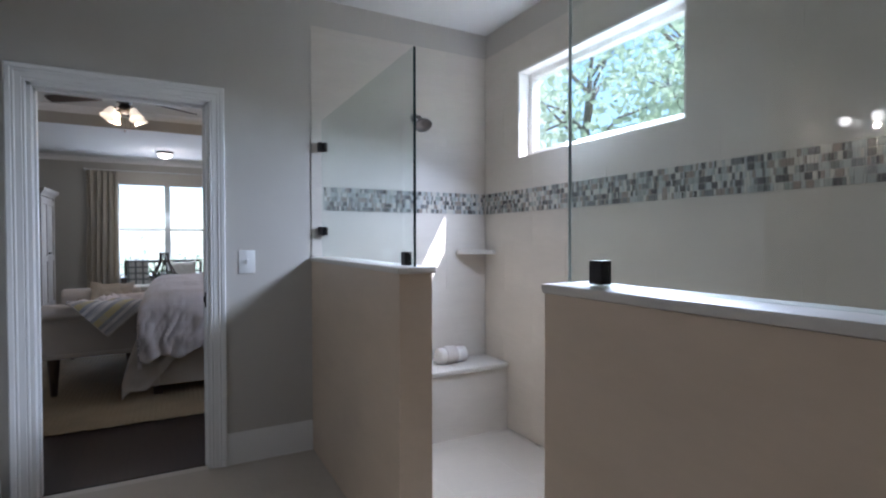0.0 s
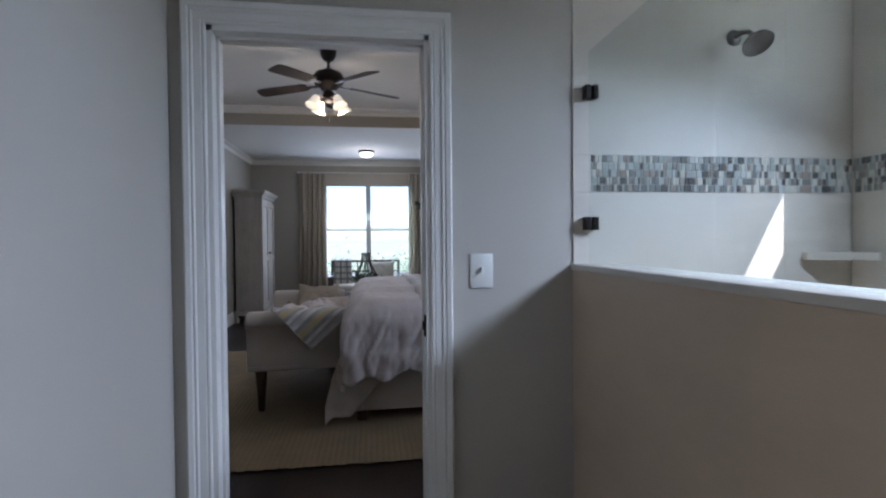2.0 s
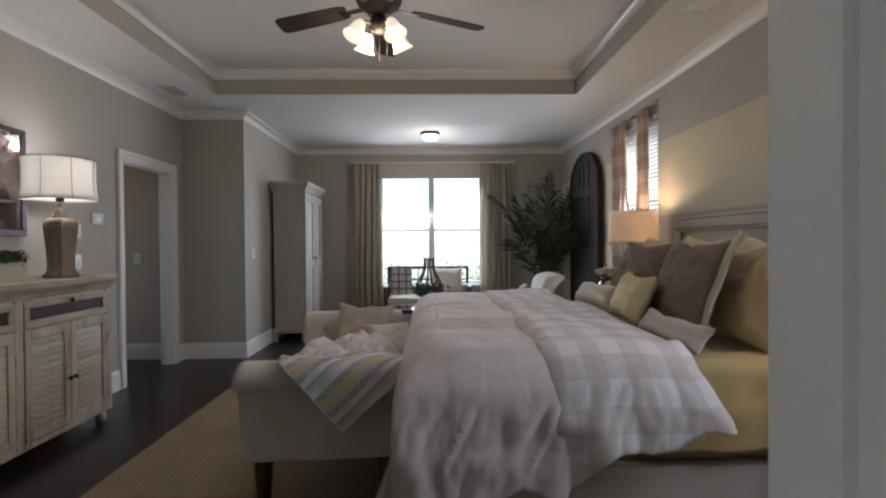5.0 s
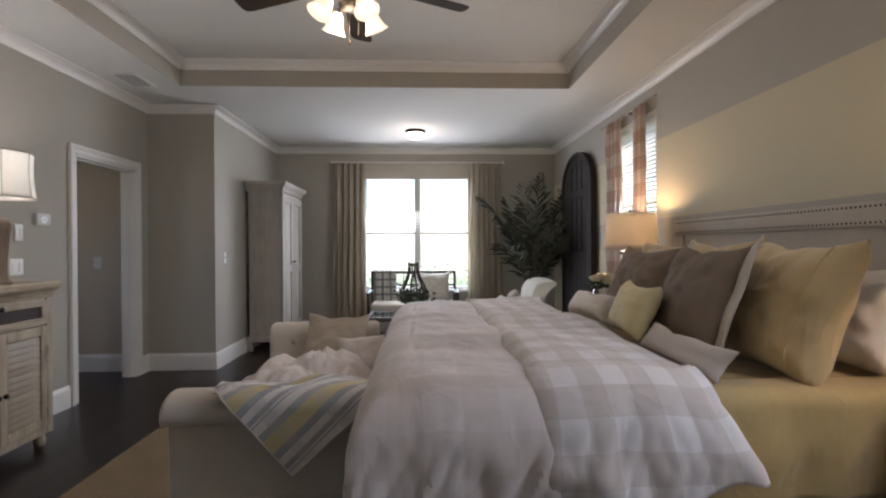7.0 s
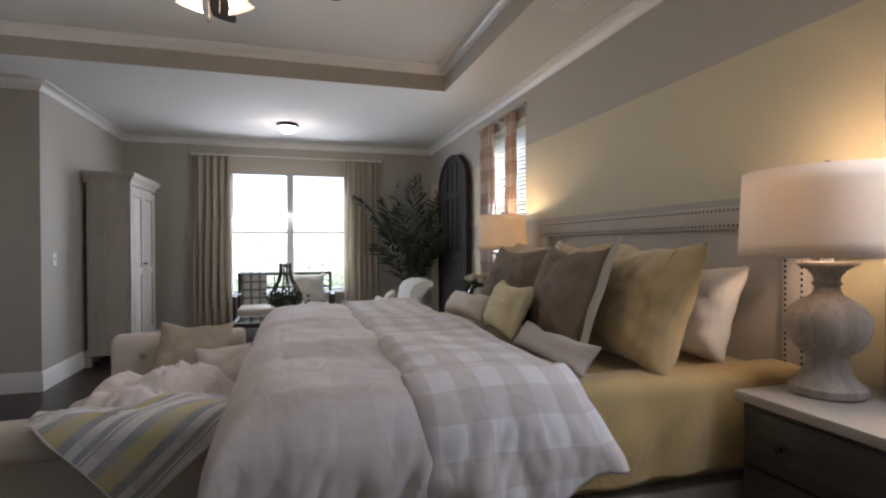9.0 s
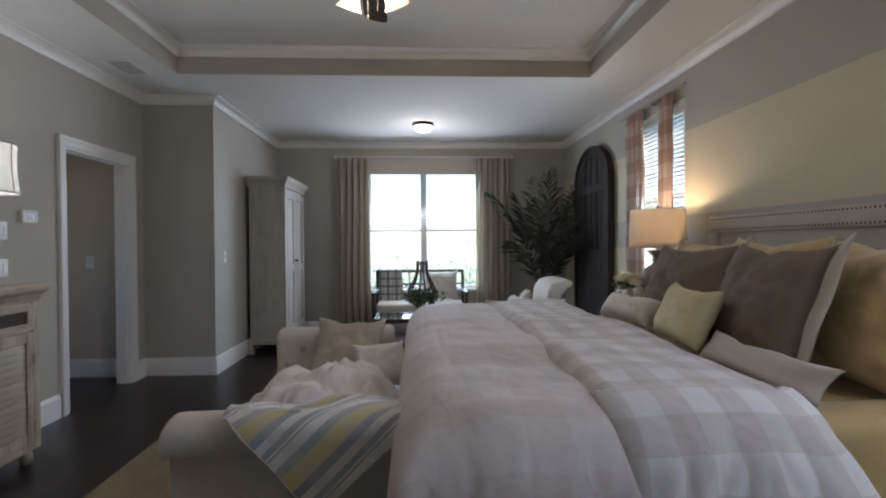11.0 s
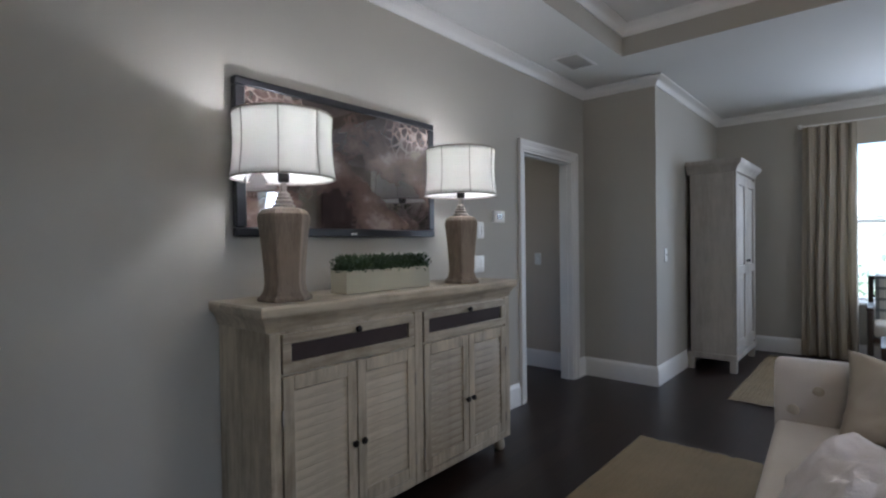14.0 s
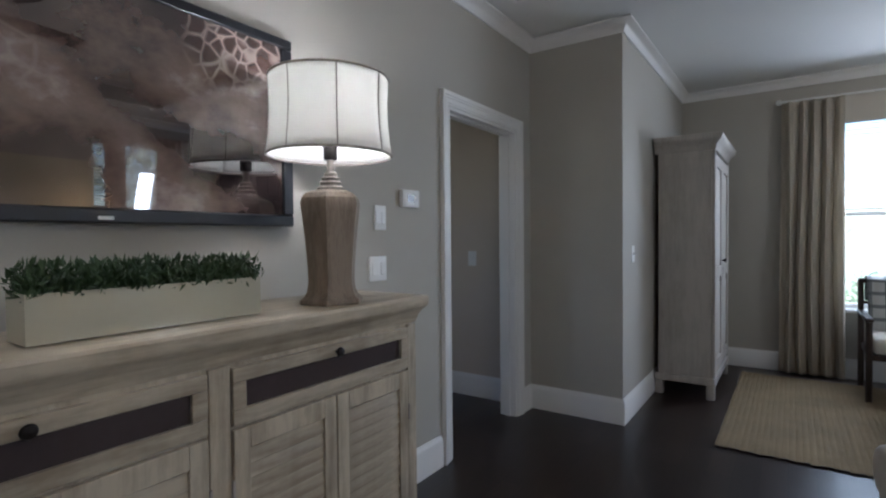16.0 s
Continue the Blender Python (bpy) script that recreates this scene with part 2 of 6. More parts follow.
M["tan"] = surface("tan_cushion", (0.45, 0.40, 0.33), 0.9, 0.10, 5, 300, 0.3, 0.002, crease=0.0086)
M["beige"] = surface("beige_linen_cushion", (0.53, 0.48, 0.44), 0.9, 0.07, 5, 350, 0.35, 0.002, crease=0.002)
M["jute"] = surface("woven_jute", (0.225, 0.168, 0.094), 0.95, 0.22, 3, 130, 0.9, 0.006)
M["leaf"] = surface("dark_palm_leaf", (0.058, 0.062, 0.038), 0.95, 0.3, 6, 60, 0.1, each=0.2)
M["box_leaf"] = surface("boxwood_leaf", (0.030, 0.060, 0.018), 0.55, 0.35, 9, 60, 0.1)
M["bark"] = surface("grey_bark", (0.16, 0.14, 0.12), 0.9, 0.3, 5, 40, 0.6)
M["lawn"] = surface("pale_dry_ground", (0.30, 0.29, 0.23), 0.95, 0.35, 0.8, 40, 0.5)
M["petal"] = surface("cream_petal", (0.72, 0.68, 0.55), 0.7, 0.06, 12, 60)
M["shade_white"] = shade_cloth("white_lampshade", (0.88, 0.87, 0.83), 0.36)
M["shade_linen"] = shade_cloth("cream_lampshade", (0.78, 0.71, 0.62), 0.32)
M["bulb"] = glow("warm_bulb_glass", (1, 0.88, 0.66), 0.22)
M["white_bulb"] = glow("white_bulb_glass", (1, 0.93, 0.82), 1.2)
M["globe"] = glow("vanity_globe_glass", (1, 0.93, 0.82), 5.0)
M["pane"] = pane_of("window_pane")
M["shower_pane"] = pane_of("shower_glass")
M["clear"] = glass_of("clear_glass")
M["glass_edge"] = surface("grey_glass_edge", (0.72, 0.75, 0.73), 0.5, 0.1, 5, 60, 0.0)
M["glass_dark"] = surface("dark_glass_edge", (0.02, 0.035, 0.035), 0.2, 0.1, 5, 60, 0.0)
M["tree_leaf"] = shade_cloth("sunlit_tree_leaf", (0.52, 0.60, 0.45), 0.5)
M["curtain"] = shade_cloth("olive_tan_curtain", (0.53, 0.475, 0.38), 0.28)
# lit copy of the curtain cloth, window glow put into its paler colour
M["lit_edge"] = shade_cloth("sunlit_curtain_edge", (0.68, 0.64, 0.54), 0.5)
M["valance"] = shade_cloth("cream_valance", (0.62, 0.57, 0.49), 0.10)
M["blind"] = shade_cloth("white_blind_slat", (0.85, 0.85, 0.82), 0.4)
M["mirror_glass"] = surface("dark_inset_glass", (0.06, 0.045, 0.045), 0.25, 0.15, 6, 50, 0.02)
M["plaid"] = woven("faded_plaid_duvet", [(0.22, 0, 0.11, (0.51, 0.44, 0.41), 0.28)], [(0.22, 0, 0.11, (0.51, 0.44, 0.41), 0.28)], (0.63, 0.585, 0.58), crease=0.012)
M["plaid_bold"] = woven("buffalo_plaid_duvet", [(0.15, 0, 0.075, (0.45, 0.385, 0.345), 0.42)], [(0.17, 0, 0.085, (0.45, 0.385, 0.345), 0.42)], (0.72, 0.70, 0.71), crease=0.013)
M["gingham"] = woven("rust_gingham_curtain", [(0.18, 0, 0.09, (0.40, 0.25, 0.19), 0.45)], [(0.24, 0, 0.12, (0.40, 0.25, 0.19), 0.55)], (0.72, 0.65, 0.60))
M["stripe"] = woven("striped_throw", [(0.19, 0.0, 0.052, (0.57, 0.50, 0.24), 0.9), (0.19, 0.052, 0.026, (0.30, 0.32, 0.37), 0.85), (0.19, 0.104, 0.018, (0.36, 0.38, 0.43), 0.9), (0.19, 0.128, 0.006, (0.36, 0.38, 0.43), 0.9), (0.19, 0.164, 0.026, (0.34, 0.36, 0.40), 0.85)], [(0.17, 0.0, 0.05, (0.50, 0.50, 0.50), 0.35)], (0.74, 0.73, 0.72), turn=0, crease=0.0071)
M["check_throw"] = woven("grey_check_throw", [(0.11, 0, 0.03, (0.10, 0.11, 0.11), 0.8)], [(0.11, 0, 0.03, (0.10, 0.11, 0.11), 0.8)], (0.50, 0.49, 0.45))


def floor_boards():
    m, t, b = nodes_of("espresso_floor_boards")
    v = coords(t, (1, 1, 1), "Object", 90)
    br = nd(t, "ShaderNodeTexBrick")
    for key, value in (("Scale", 1.0), ("Mortar Size", 0.0015), ("Brick Width", 1.4), ("Row Height", 0.125), ("Bias", 0.0)):
        br.inputs[key].default_value = value
    br.inputs["Color1"].default_value, br.inputs["Color2"].default_value, br.inputs["Mortar"].default_value = (0.014, 0.008, 0.007, 1), (0.030, 0.018, 0.014, 1), (0.004, 0.003, 0.003, 1)
    t.links.new(v, br.inputs["Vector"])
    grain = noise_of(t, coords(t, (14, 1.2, 1)), 5, 6, 0.7)
    mul = nd(t, "ShaderNodeMix", data_type="RGBA", blend_type="MULTIPLY")
    mul.inputs[0].default_value = 1
    t.links.new(br.outputs[0], mul.inputs[6]), t.links.new(ramp(t, grain, [(0.3, (0.6, 0.6, 0.6)), (0.75, (1.25, 1.2, 1.15))]), mul.inputs[7])
    t.links.new(mul.outputs[2], b.inputs["Base Color"])
    b.inputs["Roughness"].default_value = 0.33
    bump_of(t, br.outputs["Fac"], b, -0.3, 0.002)
    return m


M["boards"] = floor_boards()


def striped_wall():
    """Wide painted bands on the bed's wall, by height."""
    m, t, b = nodes_of("banded_wall_paint")
    sep = nd(t, "ShaderNodeSeparateXYZ")
    t.links.new(coords(t), sep.inputs[0])
    yes, grey = (0.60, 0.55, 0.395), GREIGE
    z = nd(t, "ShaderNodeMath", operation="DIVIDE")
    z.inputs[1].default_value = 2.74
    t.links.new(sep.outputs[2], z.inputs[0])
    r = nd(t, "ShaderNodeValToRGB")
    r.color_ramp.interpolation = "CONSTANT"
    for p in (0.4, 0.6):
        r.color_ramp.elements.new(p)
    for e, (p, c) in zip(r.color_ramp.elements, ((0, yes), (1.22 / 2.74, grey), (1.49 / 2.74, yes), (2.165 / 2.74, grey))):
        e.position, e.color = p, (*c, 1)
    t.links.new(z.outputs[0], r.inputs[0])
    t.links.new(r.outputs[0], b.inputs["Base Color"])
    b.inputs["Roughness"].default_value = 0.75
    bump_of(t, noise_of(t, coords(t), 180), b, 0.05, 0.001)
    return m


M["bands"] = striped_wall()


def screen_picture():
    """Blurred brown savannah picture without any figure."""
    m, t, b = nodes_of("screen_picture")
    v = coords(t)
    low = noise_of(t, coords(t, (1, 1, 1.4)), 3.0, 6, 0.57)
    vo = nd(t, "ShaderNodeTexVoronoi", feature="DISTANCE_TO_EDGE")
    vo.inputs["Scale"].default_value = 21
    wob = nd(t, "ShaderNodeMix", data_type="VECTOR")
    wob.inputs[0].default_value = 0.10
    col = nd(t, "ShaderNodeTexNoise")
    col.inputs["Scale"].default_value = 4
    t.links.new(v, col.inputs["Vector"]), t.links.new(v, wob.inputs[4]), t.links.new(col.outputs["Color"], wob.inputs[5])
    t.links.new(wob.outputs[1], vo.inputs["Vector"])
    spots = ramp(t, vo.outputs["Distance"], [(0.02, (0.30, 0.25, 0.22)), (0.12, (0.05, 0.026, 0.022))])
    field = ramp(t, low, [(0.30, (0.010, 0.007, 0.007)), (0.42, (0.035, 0.023, 0.021)), (0.52, (0.10, 0.068, 0.056)), (0.60, (0.14, 0.098, 0.082)), (0.68, (0.27, 0.21, 0.185)), (0.78, (0.15, 0.125, 0.06))])
    sep = nd(t, "ShaderNodeSeparateXYZ")
    t.links.new(v, sep.inputs[0])
    hgt = nd(t, "ShaderNodeMath", operation="MULTIPLY_ADD")
    hgt.inputs[1].default_value = 0.55
    t.links.new(sep.outputs[2], hgt.inputs[0]), t.links.new(noise_of(t, v, 2.1, 2), hgt.inputs[2])
    where = ramp(t, hgt.outputs[0], [(0.66, (0, 0, 0)), (0.76, (0.7, 0.7, 0.7))])
    mx = nd(t, "ShaderNodeMix", data_type="RGBA")
    t.links.new(where, mx.inputs[0]), t.links.new(field, mx.inputs[6]), t.links.new(spots, mx.inputs[7])
    t.links.new(mx.outputs[2], b.inputs["Base Color"]), t.links.new(mx.outputs[2], b.inputs["Emission Color"])
    b.inputs["Emission Strength"].default_value, b.inputs["Roughness"].default_value = 0.05, 0.03
    b.inputs["Coat Weight"].default_value, b.inputs["Coat Roughness"].default_value, b.inputs["Coat IOR"].default_value = 1.0, 0.02, 1.85
    return m


M["screen"] = screen_picture()

# ---- mesh helpers ----


def box(bm, x0, x1, y0, y1, z0, z1, bevel=0.0, seg=1):
    vs = [bm.verts.new((x, y, z)) for x in (x0, x1) for y in (y0, y1) for z in (z0, z1)]
    fs = [bm.faces.new([vs[i] for i in q]) for q in ((0, 1, 3, 2), (4, 6, 7, 5), (0, 4, 5, 1), (2, 3, 7, 6), (0, 2, 6, 4), (1, 5, 7, 3))]
    if bevel:
        es = list({e for f in fs for e in f.edges})
        bmesh.ops.bevel(bm, geom=es, offset=bevel, segments=seg, affect="EDGES", profile=0.5)
    return bm


def boxes(*rows, bevel=0.0, seg=1):
    bm = bmesh.new()
    for r in rows:
        box(bm, *r, bevel=bevel, seg=seg)
    return bm


def lathe(profile, seg=24, bm=None, at=(0, 0, 0), turn=0.0):
    bm = bm or bmesh.new()
    rings = []
    for r, z in profile:
        rings.append([bm.verts.new((at[0] + r * math.cos(turn + 2 * math.pi * i / seg), at[1] + r * math.sin(turn + 2 * math.pi * i / seg), at[2] + z)) for i in range(seg)])
    for a, b in zip(rings, rings[1:]):
        for i in range(seg):
            bm.faces.new((a[i], a[(i + 1) % seg], b[(i + 1) % seg], b[i]))
    if profile[0][0] > 1e-4:
        bm.faces.new(rings[0][::-1])
    if profile[-1][0] > 1e-4:
        bm.faces.new(rings[-1])
    return bm


def tube(points, radii, seg=8, bm=None):
    bm = bm or bmesh.new()
    pts = [Vector(p) for p in points]
    rings = []
    for i, p in enumerate(pts):
        d = (pts[min(i + 1, len(pts) - 1)] - pts[max(i - 1, 0)]).normalized()
        u = d.orthogonal().normalized() if i == 0 else (rings_u - d * rings_u.dot(d)).normalized()
        rings_u = u
        w = d.cross(u)
        r = radii[i] if isinstance(radii, (list, tuple)) else radii
        rings.append([bm.verts.new(p + (u * math.cos(2 * math.pi * k / seg) + w * math.sin(2 * math.pi * k / seg)) * r) for k in range(seg)])
    for a, b in zip(rings, rings[1:]):
        for k in range(seg):
            bm.faces.new((a[k], a[(k + 1) % seg], b[(k + 1) % seg], b[k]))
    bm.faces.new(rings[0][::-1]), bm.faces.new(rings[-1])
    return bm


def sweep(profile, pts, closed=False, bm=None):
    """A moulding: profile rows (out from the wall, height) along a plan line, with the room on its left."""
    bm = bm or bmesh.new()
    n, rows = len(pts), []
    for i, p in enumerate(pts):
        p = Vector(p)
        a = (p - Vector(pts[i - 1])).normalized() if i or closed else None
        b = (Vector(pts[(i + 1) % n]) - p).normalized() if i < n - 1 or closed else None
        a, b = a or b, b or a
        na, nb = Vector((-a.y, a.x)), Vector((-b.y, b.x))
        m = (na + nb).normalized()
        m = m / max(0.3, m.dot(na))
        rows.append([bm.verts.new((p.x + m.x * d, p.y + m.y * d, z)) for d, z in profile])
    k = len(profile)
    for i in range(n if closed else n - 1):
        a, b = rows[i], rows[(i + 1) % n]
        for j in range(k):
            bm.faces.new((a[j], b[j], b[(j + 1) % k], a[(j + 1) % k]))
    if not closed:
        bm.faces.new(rows[0]), bm.faces.new(rows[-1][::-1])
    return bm


def cloth(f, nu, nv, bm=None, uv=None, skip=None):
    """A sheet from f(u, v) with u, v from 0 to 1; uv gives its cloth coordinates in metres."""
    bm = bm or bmesh.new()
    layer = bm.loops.layers.uv.verify()
    grid = [[bm.verts.new(f(i / nu, j / nv)) for j in range(nv + 1)] for i in range(nu + 1)]
    for i in range(nu):
        for j in range(nv):
            if skip and skip((i + 0.5) / nu, (j + 0.5) / nv):
                continue
            fc = bm.faces.new((grid[i][j], grid[i + 1][j], grid[i + 1][j + 1], grid[i][j + 1]))
            fc.smooth = True
            for lp, (a, b) in zip(fc.loops, ((i, j), (i + 1, j), (i + 1, j + 1), (i, j + 1))):
                lp[layer].uv = uv(a / nu, b / nv) if uv else (a / nu, b / nv)
    return bm


def mesh_ob(name, bm, material, smooth=None, thick=0.0):
    bmesh.ops.remove_doubles(bm, verts=[v for v in bm.verts if not v.link_faces], dist=0)
    bmesh.ops.recalc_face_normals(bm, faces=bm.faces)
    me = bpy.data.meshes.new(name)
    if smooth:
        for f in bm.faces:
            f.smooth = True
        for e in bm.edges:
            if len(e.link_faces) == 2 and e.calc_face_angle() > radians(smooth):
                e.smooth = False
    bm.to_mesh(me)
    bm.free()
    for m in material if isinstance(material, (list, tuple)) else [material]:
        me.materials.append(m)
    ob = new(name, me)
    if thick:
        s = ob.modifiers.new("thickness", "SOLIDIFY")
        s.thickness, s.offset = thick, 0
    return ob


def part(name, bm, material, parent, label="", smooth=40, thick=0.0, at=None):
    ob = mesh_ob(name, bm, material, smooth, thick)
    ob.parent = parent
    if at is not None:
        ob.matrix_local = at
    if label:
        tagged(ob, label)
    return ob


def thing(name, label, category, at=(0, 0, 0), group="", turn=0):
    ob = new(name)
    ob.empty_display_size = 0.1
    ob.matrix_world = pose(*at, 0, 0, turn)
    return tagged(ob, label, category, group)


def structure(name, bm, material, label, category="", smooth=None):
    return tagged(mesh_ob(name, bm, material, smooth), label, category or name.split("_")[0], "", "structure")


def wall(name, axis, c0, c1, a0, a1, z0, z1, holes, material, label):
    """A wall along x or y, from a0 to a1, between c0 and c1, with holes (a0, a1, z0, z1)."""
    bm = bmesh.new()
    put = (lambda p, q, r, s: box(bm, p, q, c0, c1, r, s)) if axis == "x" else (lambda p, q, r, s: box(bm, c0, c1, p, q, r, s))
    at = a0
    for h0, h1, b, t in sorted(holes):
        put(at, h0, z0, z1)
        if b > z0:
            put(h0, h1, z0, b)
        if t < z1:
            put(h0, h1, t, z1)
        at = h1
    put(at, a1, z0, z1)
    return structure(name, bm, material, label, "wall")

# ---- large structure ----
H = 2.74
TRAY = (-0.09, 3.47, 4.88, 8.88, 2.965)
DOOR = (1.503, 2.298, 2.04)
HALL_DOOR = (8.455, 9.315, 2.04)
structure("floor", boxes((-2.4, 4.27, 4.19, 12.0, -0.12, 0.0)), M["boards"], "dark espresso hardwood floor boards with a satin sheen", "floor")
bath_floor = structure("floor_bath", boxes((0.7, 4.27, -1.4, 4.19, -0.12, -0.006)), M["grout"], "grout bed under beige bathroom floor tiles", "floor")
wall("wall_west", "y", -0.86, -0.74, 4.26, 9.556, 0, H, [(HALL_DOOR[0], HALL_DOOR[1], 0, HALL_DOOR[2])], M["paint"], "greige painted bedroom wall with an open doorway")
wall("wall_hall_north", "x", 9.556, 9.68, -2.42, -0.80, 0, H, [], M["hall_paint"], "tan hallway wall seen through the doorway")
wall("wall_nib", "x", 9.556, 9.68, -0.80, -0.06, 0, H, [], M["paint"], "greige painted return wall beside the doorway")
wall("wall_sitting", "y", -0.18, -0.06, 9.68, 11.80, 0, H, [], M["paint"], "greige painted wall behind the armoire")
wall("wall_north", "x", 11.80, 11.96, -0.18, 4.27, 0, H, [(1.22, 2.84, 0.62, 2.54)], M["paint"], "greige painted wall with a wide double window")
wall("wall_east", "y", 4.11, 4.27, 4.26, 11.80, 0, H, [(4.47, 5.35, 0.9, 2.45), (8.47, 9.50, 0.9, 2.45)], M["bands"], "bed wall painted in wide yellow and greige bands")
wall("wall_south", "x", 4.126, 4.26, -0.86, 4.27, 0, H, [(DOOR[0], DOOR[1], 0, DOOR[2])], M["bath_paint"], "greige painted wall between bathroom and bedroom")
wall("wall_east_bath", "y", 4.122, 4.27, -1.4, 4.126, 0, H, [(2.50, 3.73, 1.81, 2.37)], M["bath_paint"], "painted outer wall of the shower with a high window")
wall("wall_bath_side", "y", 1.25, 1.375, 2.40, 4.126, 0, H, [], M["bath_paint"], "greige painted bathroom side wall")
wall("wall_vanity", "y", 0.70, 0.82, -1.4, 2.52, 0, H, [], M["bath_paint"], "plain painted vanity wall")
wall("wall_vanity_return", "x", 2.40, 2.52, 0.82, 1.25, 0, H, [], M["bath_paint"], "plain painted return wall")
wall("wall_bath_south", "x", -1.52, -1.4, 0.70, 4.27, 0, H, [], M["bath_paint"], "plain painted wall closing the bathroom")
# the hole is an added, unseen opening that lets light into the hall
wall("wall_hall_west", "y", -2.42, -2.30, 7.4, 9.556, 0, H, [(7.6, 8.3, 0.95, 2.15)], M["hall_paint"], "plain tan hallway wall")
wall("wall_hall_south", "x", 7.28, 7.40, -2.42, -0.86, 0, H, [], M["hall_paint"], "plain tan hallway wall")

cl = bmesh.new()
x0, x1, y0, y1, zt = TRAY
for r in ((-2.5, x0, 4.19, 12.0), (x1, 4.3, 4.19, 12.0), (x0, x1, 4.19, y0), (x0, x1, y1, 12.0), (0.6, 4.3, -1.6, 4.19)):
    box(cl, *r, H, H + 0.14)
box(cl, x0 - 0.1, x1 + 0.1, y0 - 0.1, y1 + 0.1, zt, zt + 0.1)
structure("ceiling", cl, M["ceiling"], "white ceiling with a raised tray above the bed", "ceiling")
structure("trim_tray_side", boxes((x0 - 0.06, x0, y0, y1, H + 0.14, zt), (x1, x1 + 0.06, y0, y1, H + 0.14, zt), (x0, x1, y0 - 0.06, y0, H + 0.14, zt), (x0, x1, y1, y1 + 0.06, H + 0.14, zt),
                                  (x0 - 0.004, x0 + 0.002, y0, y1, H - 0.002, H + 0.141), (x1 - 0.002, x1 + 0.004, y0, y1, H - 0.002, H + 0.141), (x0, x1, y0 - 0.004, y0 + 0.002, H - 0.002, H + 0.141), (x0, x1, y1 - 0.002, y1 + 0.004, H - 0.002, H + 0.141)),
          M["paint"], "greige painted upright sides of the tray ceiling", "ceiling trim")

CROWN = [(d * 0.86, z * 0.86) for d, z in [(0, 0), (0.085, 0), (0.085, -0.012), (0.07, -0.02), (0.045, -0.035), (0.03, -0.06), (0.018, -0.075), (0.014, -0.095), (0, -0.095)]]
up = lambda z, k=1.0: [(d * k, z + h * k) for d, h in CROWN]
structure("trim_crown", sweep(up(H - 0.001), [(-0.74, 4.26), (4.11, 4.26), (4.11, 11.80), (-0.06, 11.80), (-0.06, 9.556), (-0.74, 9.556)], True), M["white"], "white crown moulding round the bedroom", "crown moulding", 50)
structure("trim_tray_crown", sweep(up(zt - 0.001, 1.0), [(x0, y0), (x1, y0), (x1, y1), (x0, y1)], True), M["white"], "white crown moulding inside the tray ceiling", "crown moulding", 50)
BASE = [(0, 0), (0.016, 0), (0.016, 0.145), (0.012, 0.158), (0.006, 0.168), (0.004, 0.178), (0, 0.178)]
bb = bmesh.new()
for run in ([(4.11, 4.262), (4.11, 11.80), (-0.06, 11.80), (-0.06, 9.556), (-0.74, 9.556), (-0.74, 9.41)], [(-0.74, 8.36), (-0.74, 4.26)],
            [(-0.86, 9.556), (-2.3, 9.556)]):
    sweep(BASE, run, False, bb)
structure("baseboard", bb, M["white"], "tall white painted baseboard round the bedroom", "baseboard", 50)
bb = bmesh.new()
for run in ([(2.86, 4.126), (2.378, 4.126)], [(1.375, 4.10), (1.375, 2.40)]):
    sweep(BASE, run, False, bb)
structure("baseboard_bath", bb, M["white"], "tall white painted bathroom baseboard", "baseboard", 50)

CASING = [(0, 0), (0.0, 0.010), (0.004, 0.013), (0.010, 0.013), (0.013, 0.010), (0.016, 0.014), (0.040, 0.016), (0.044, 0.021), (0.049, 0.021), (0.053, 0.018), (0.058, 0.024), (0.074, 0.027), (0.080, 0.022), (0.080, 0)]


def door_frame(name, label, a0, a1, top, plane, out, depth, axis):
    """Casing with its stepped profile on one face of a wall, and the jamb through it. out: +1 or -1 along the wall's normal."""
    bm = bmesh.new()
    to = (lambda a, n, z: (a, n, z)) if axis == "x" else (lambda a, n, z: (n, a, z))
    for face, way in ((plane, out), (plane - out * depth, -out)):
        path = [(a0, 0), (a0, top), (a1, top), (a1, 0)]
        rows = []
        for i, (a, z) in enumerate(path):
            sa = -1 if a == a0 else 1
            rows.append([bm.verts.new(to(a + sa * d, face + way * h, z + (d if z else 0))) for d, h in CASING])
        for p, q in zip(rows, rows[1:]):
            for j in range(len(CASING)):
                bm.faces.new((p[j], q[j], q[(j + 1) % len(CASING)], p[(j + 1) % len(CASING)]))
    n0, n1 = sorted((plane, plane - out * depth))
    for p, q, r, s in ((a0 - 0.002, a0 + 0.018, 0, top), (a1 - 0.018, a1 + 0.002, 0, top), (a0, a1, top - 0.018, top + 0.002)):
        mid = (n0 + n1) / 2
        for g0, g1, e in ((n0 - 0.003, n1 + 0.003, 0.0), (mid - 0.018, mid + 0.018, 0.011)):
            pp, qq, ss, rr = (p, q, s, r)
            if e and q - p < 0.1:
                pp, qq = (q, q + e) if p < a0 else (p - e, p)
            elif e:
                rr, ss = r - e, r
            box(bm, pp, qq, g0, g1, rr, ss) if axis == "x" else box(bm, g0, g1, pp, qq, rr, ss)
    ob = structure(name, bm, M["white"], label, "door frame", 30)
    return ob


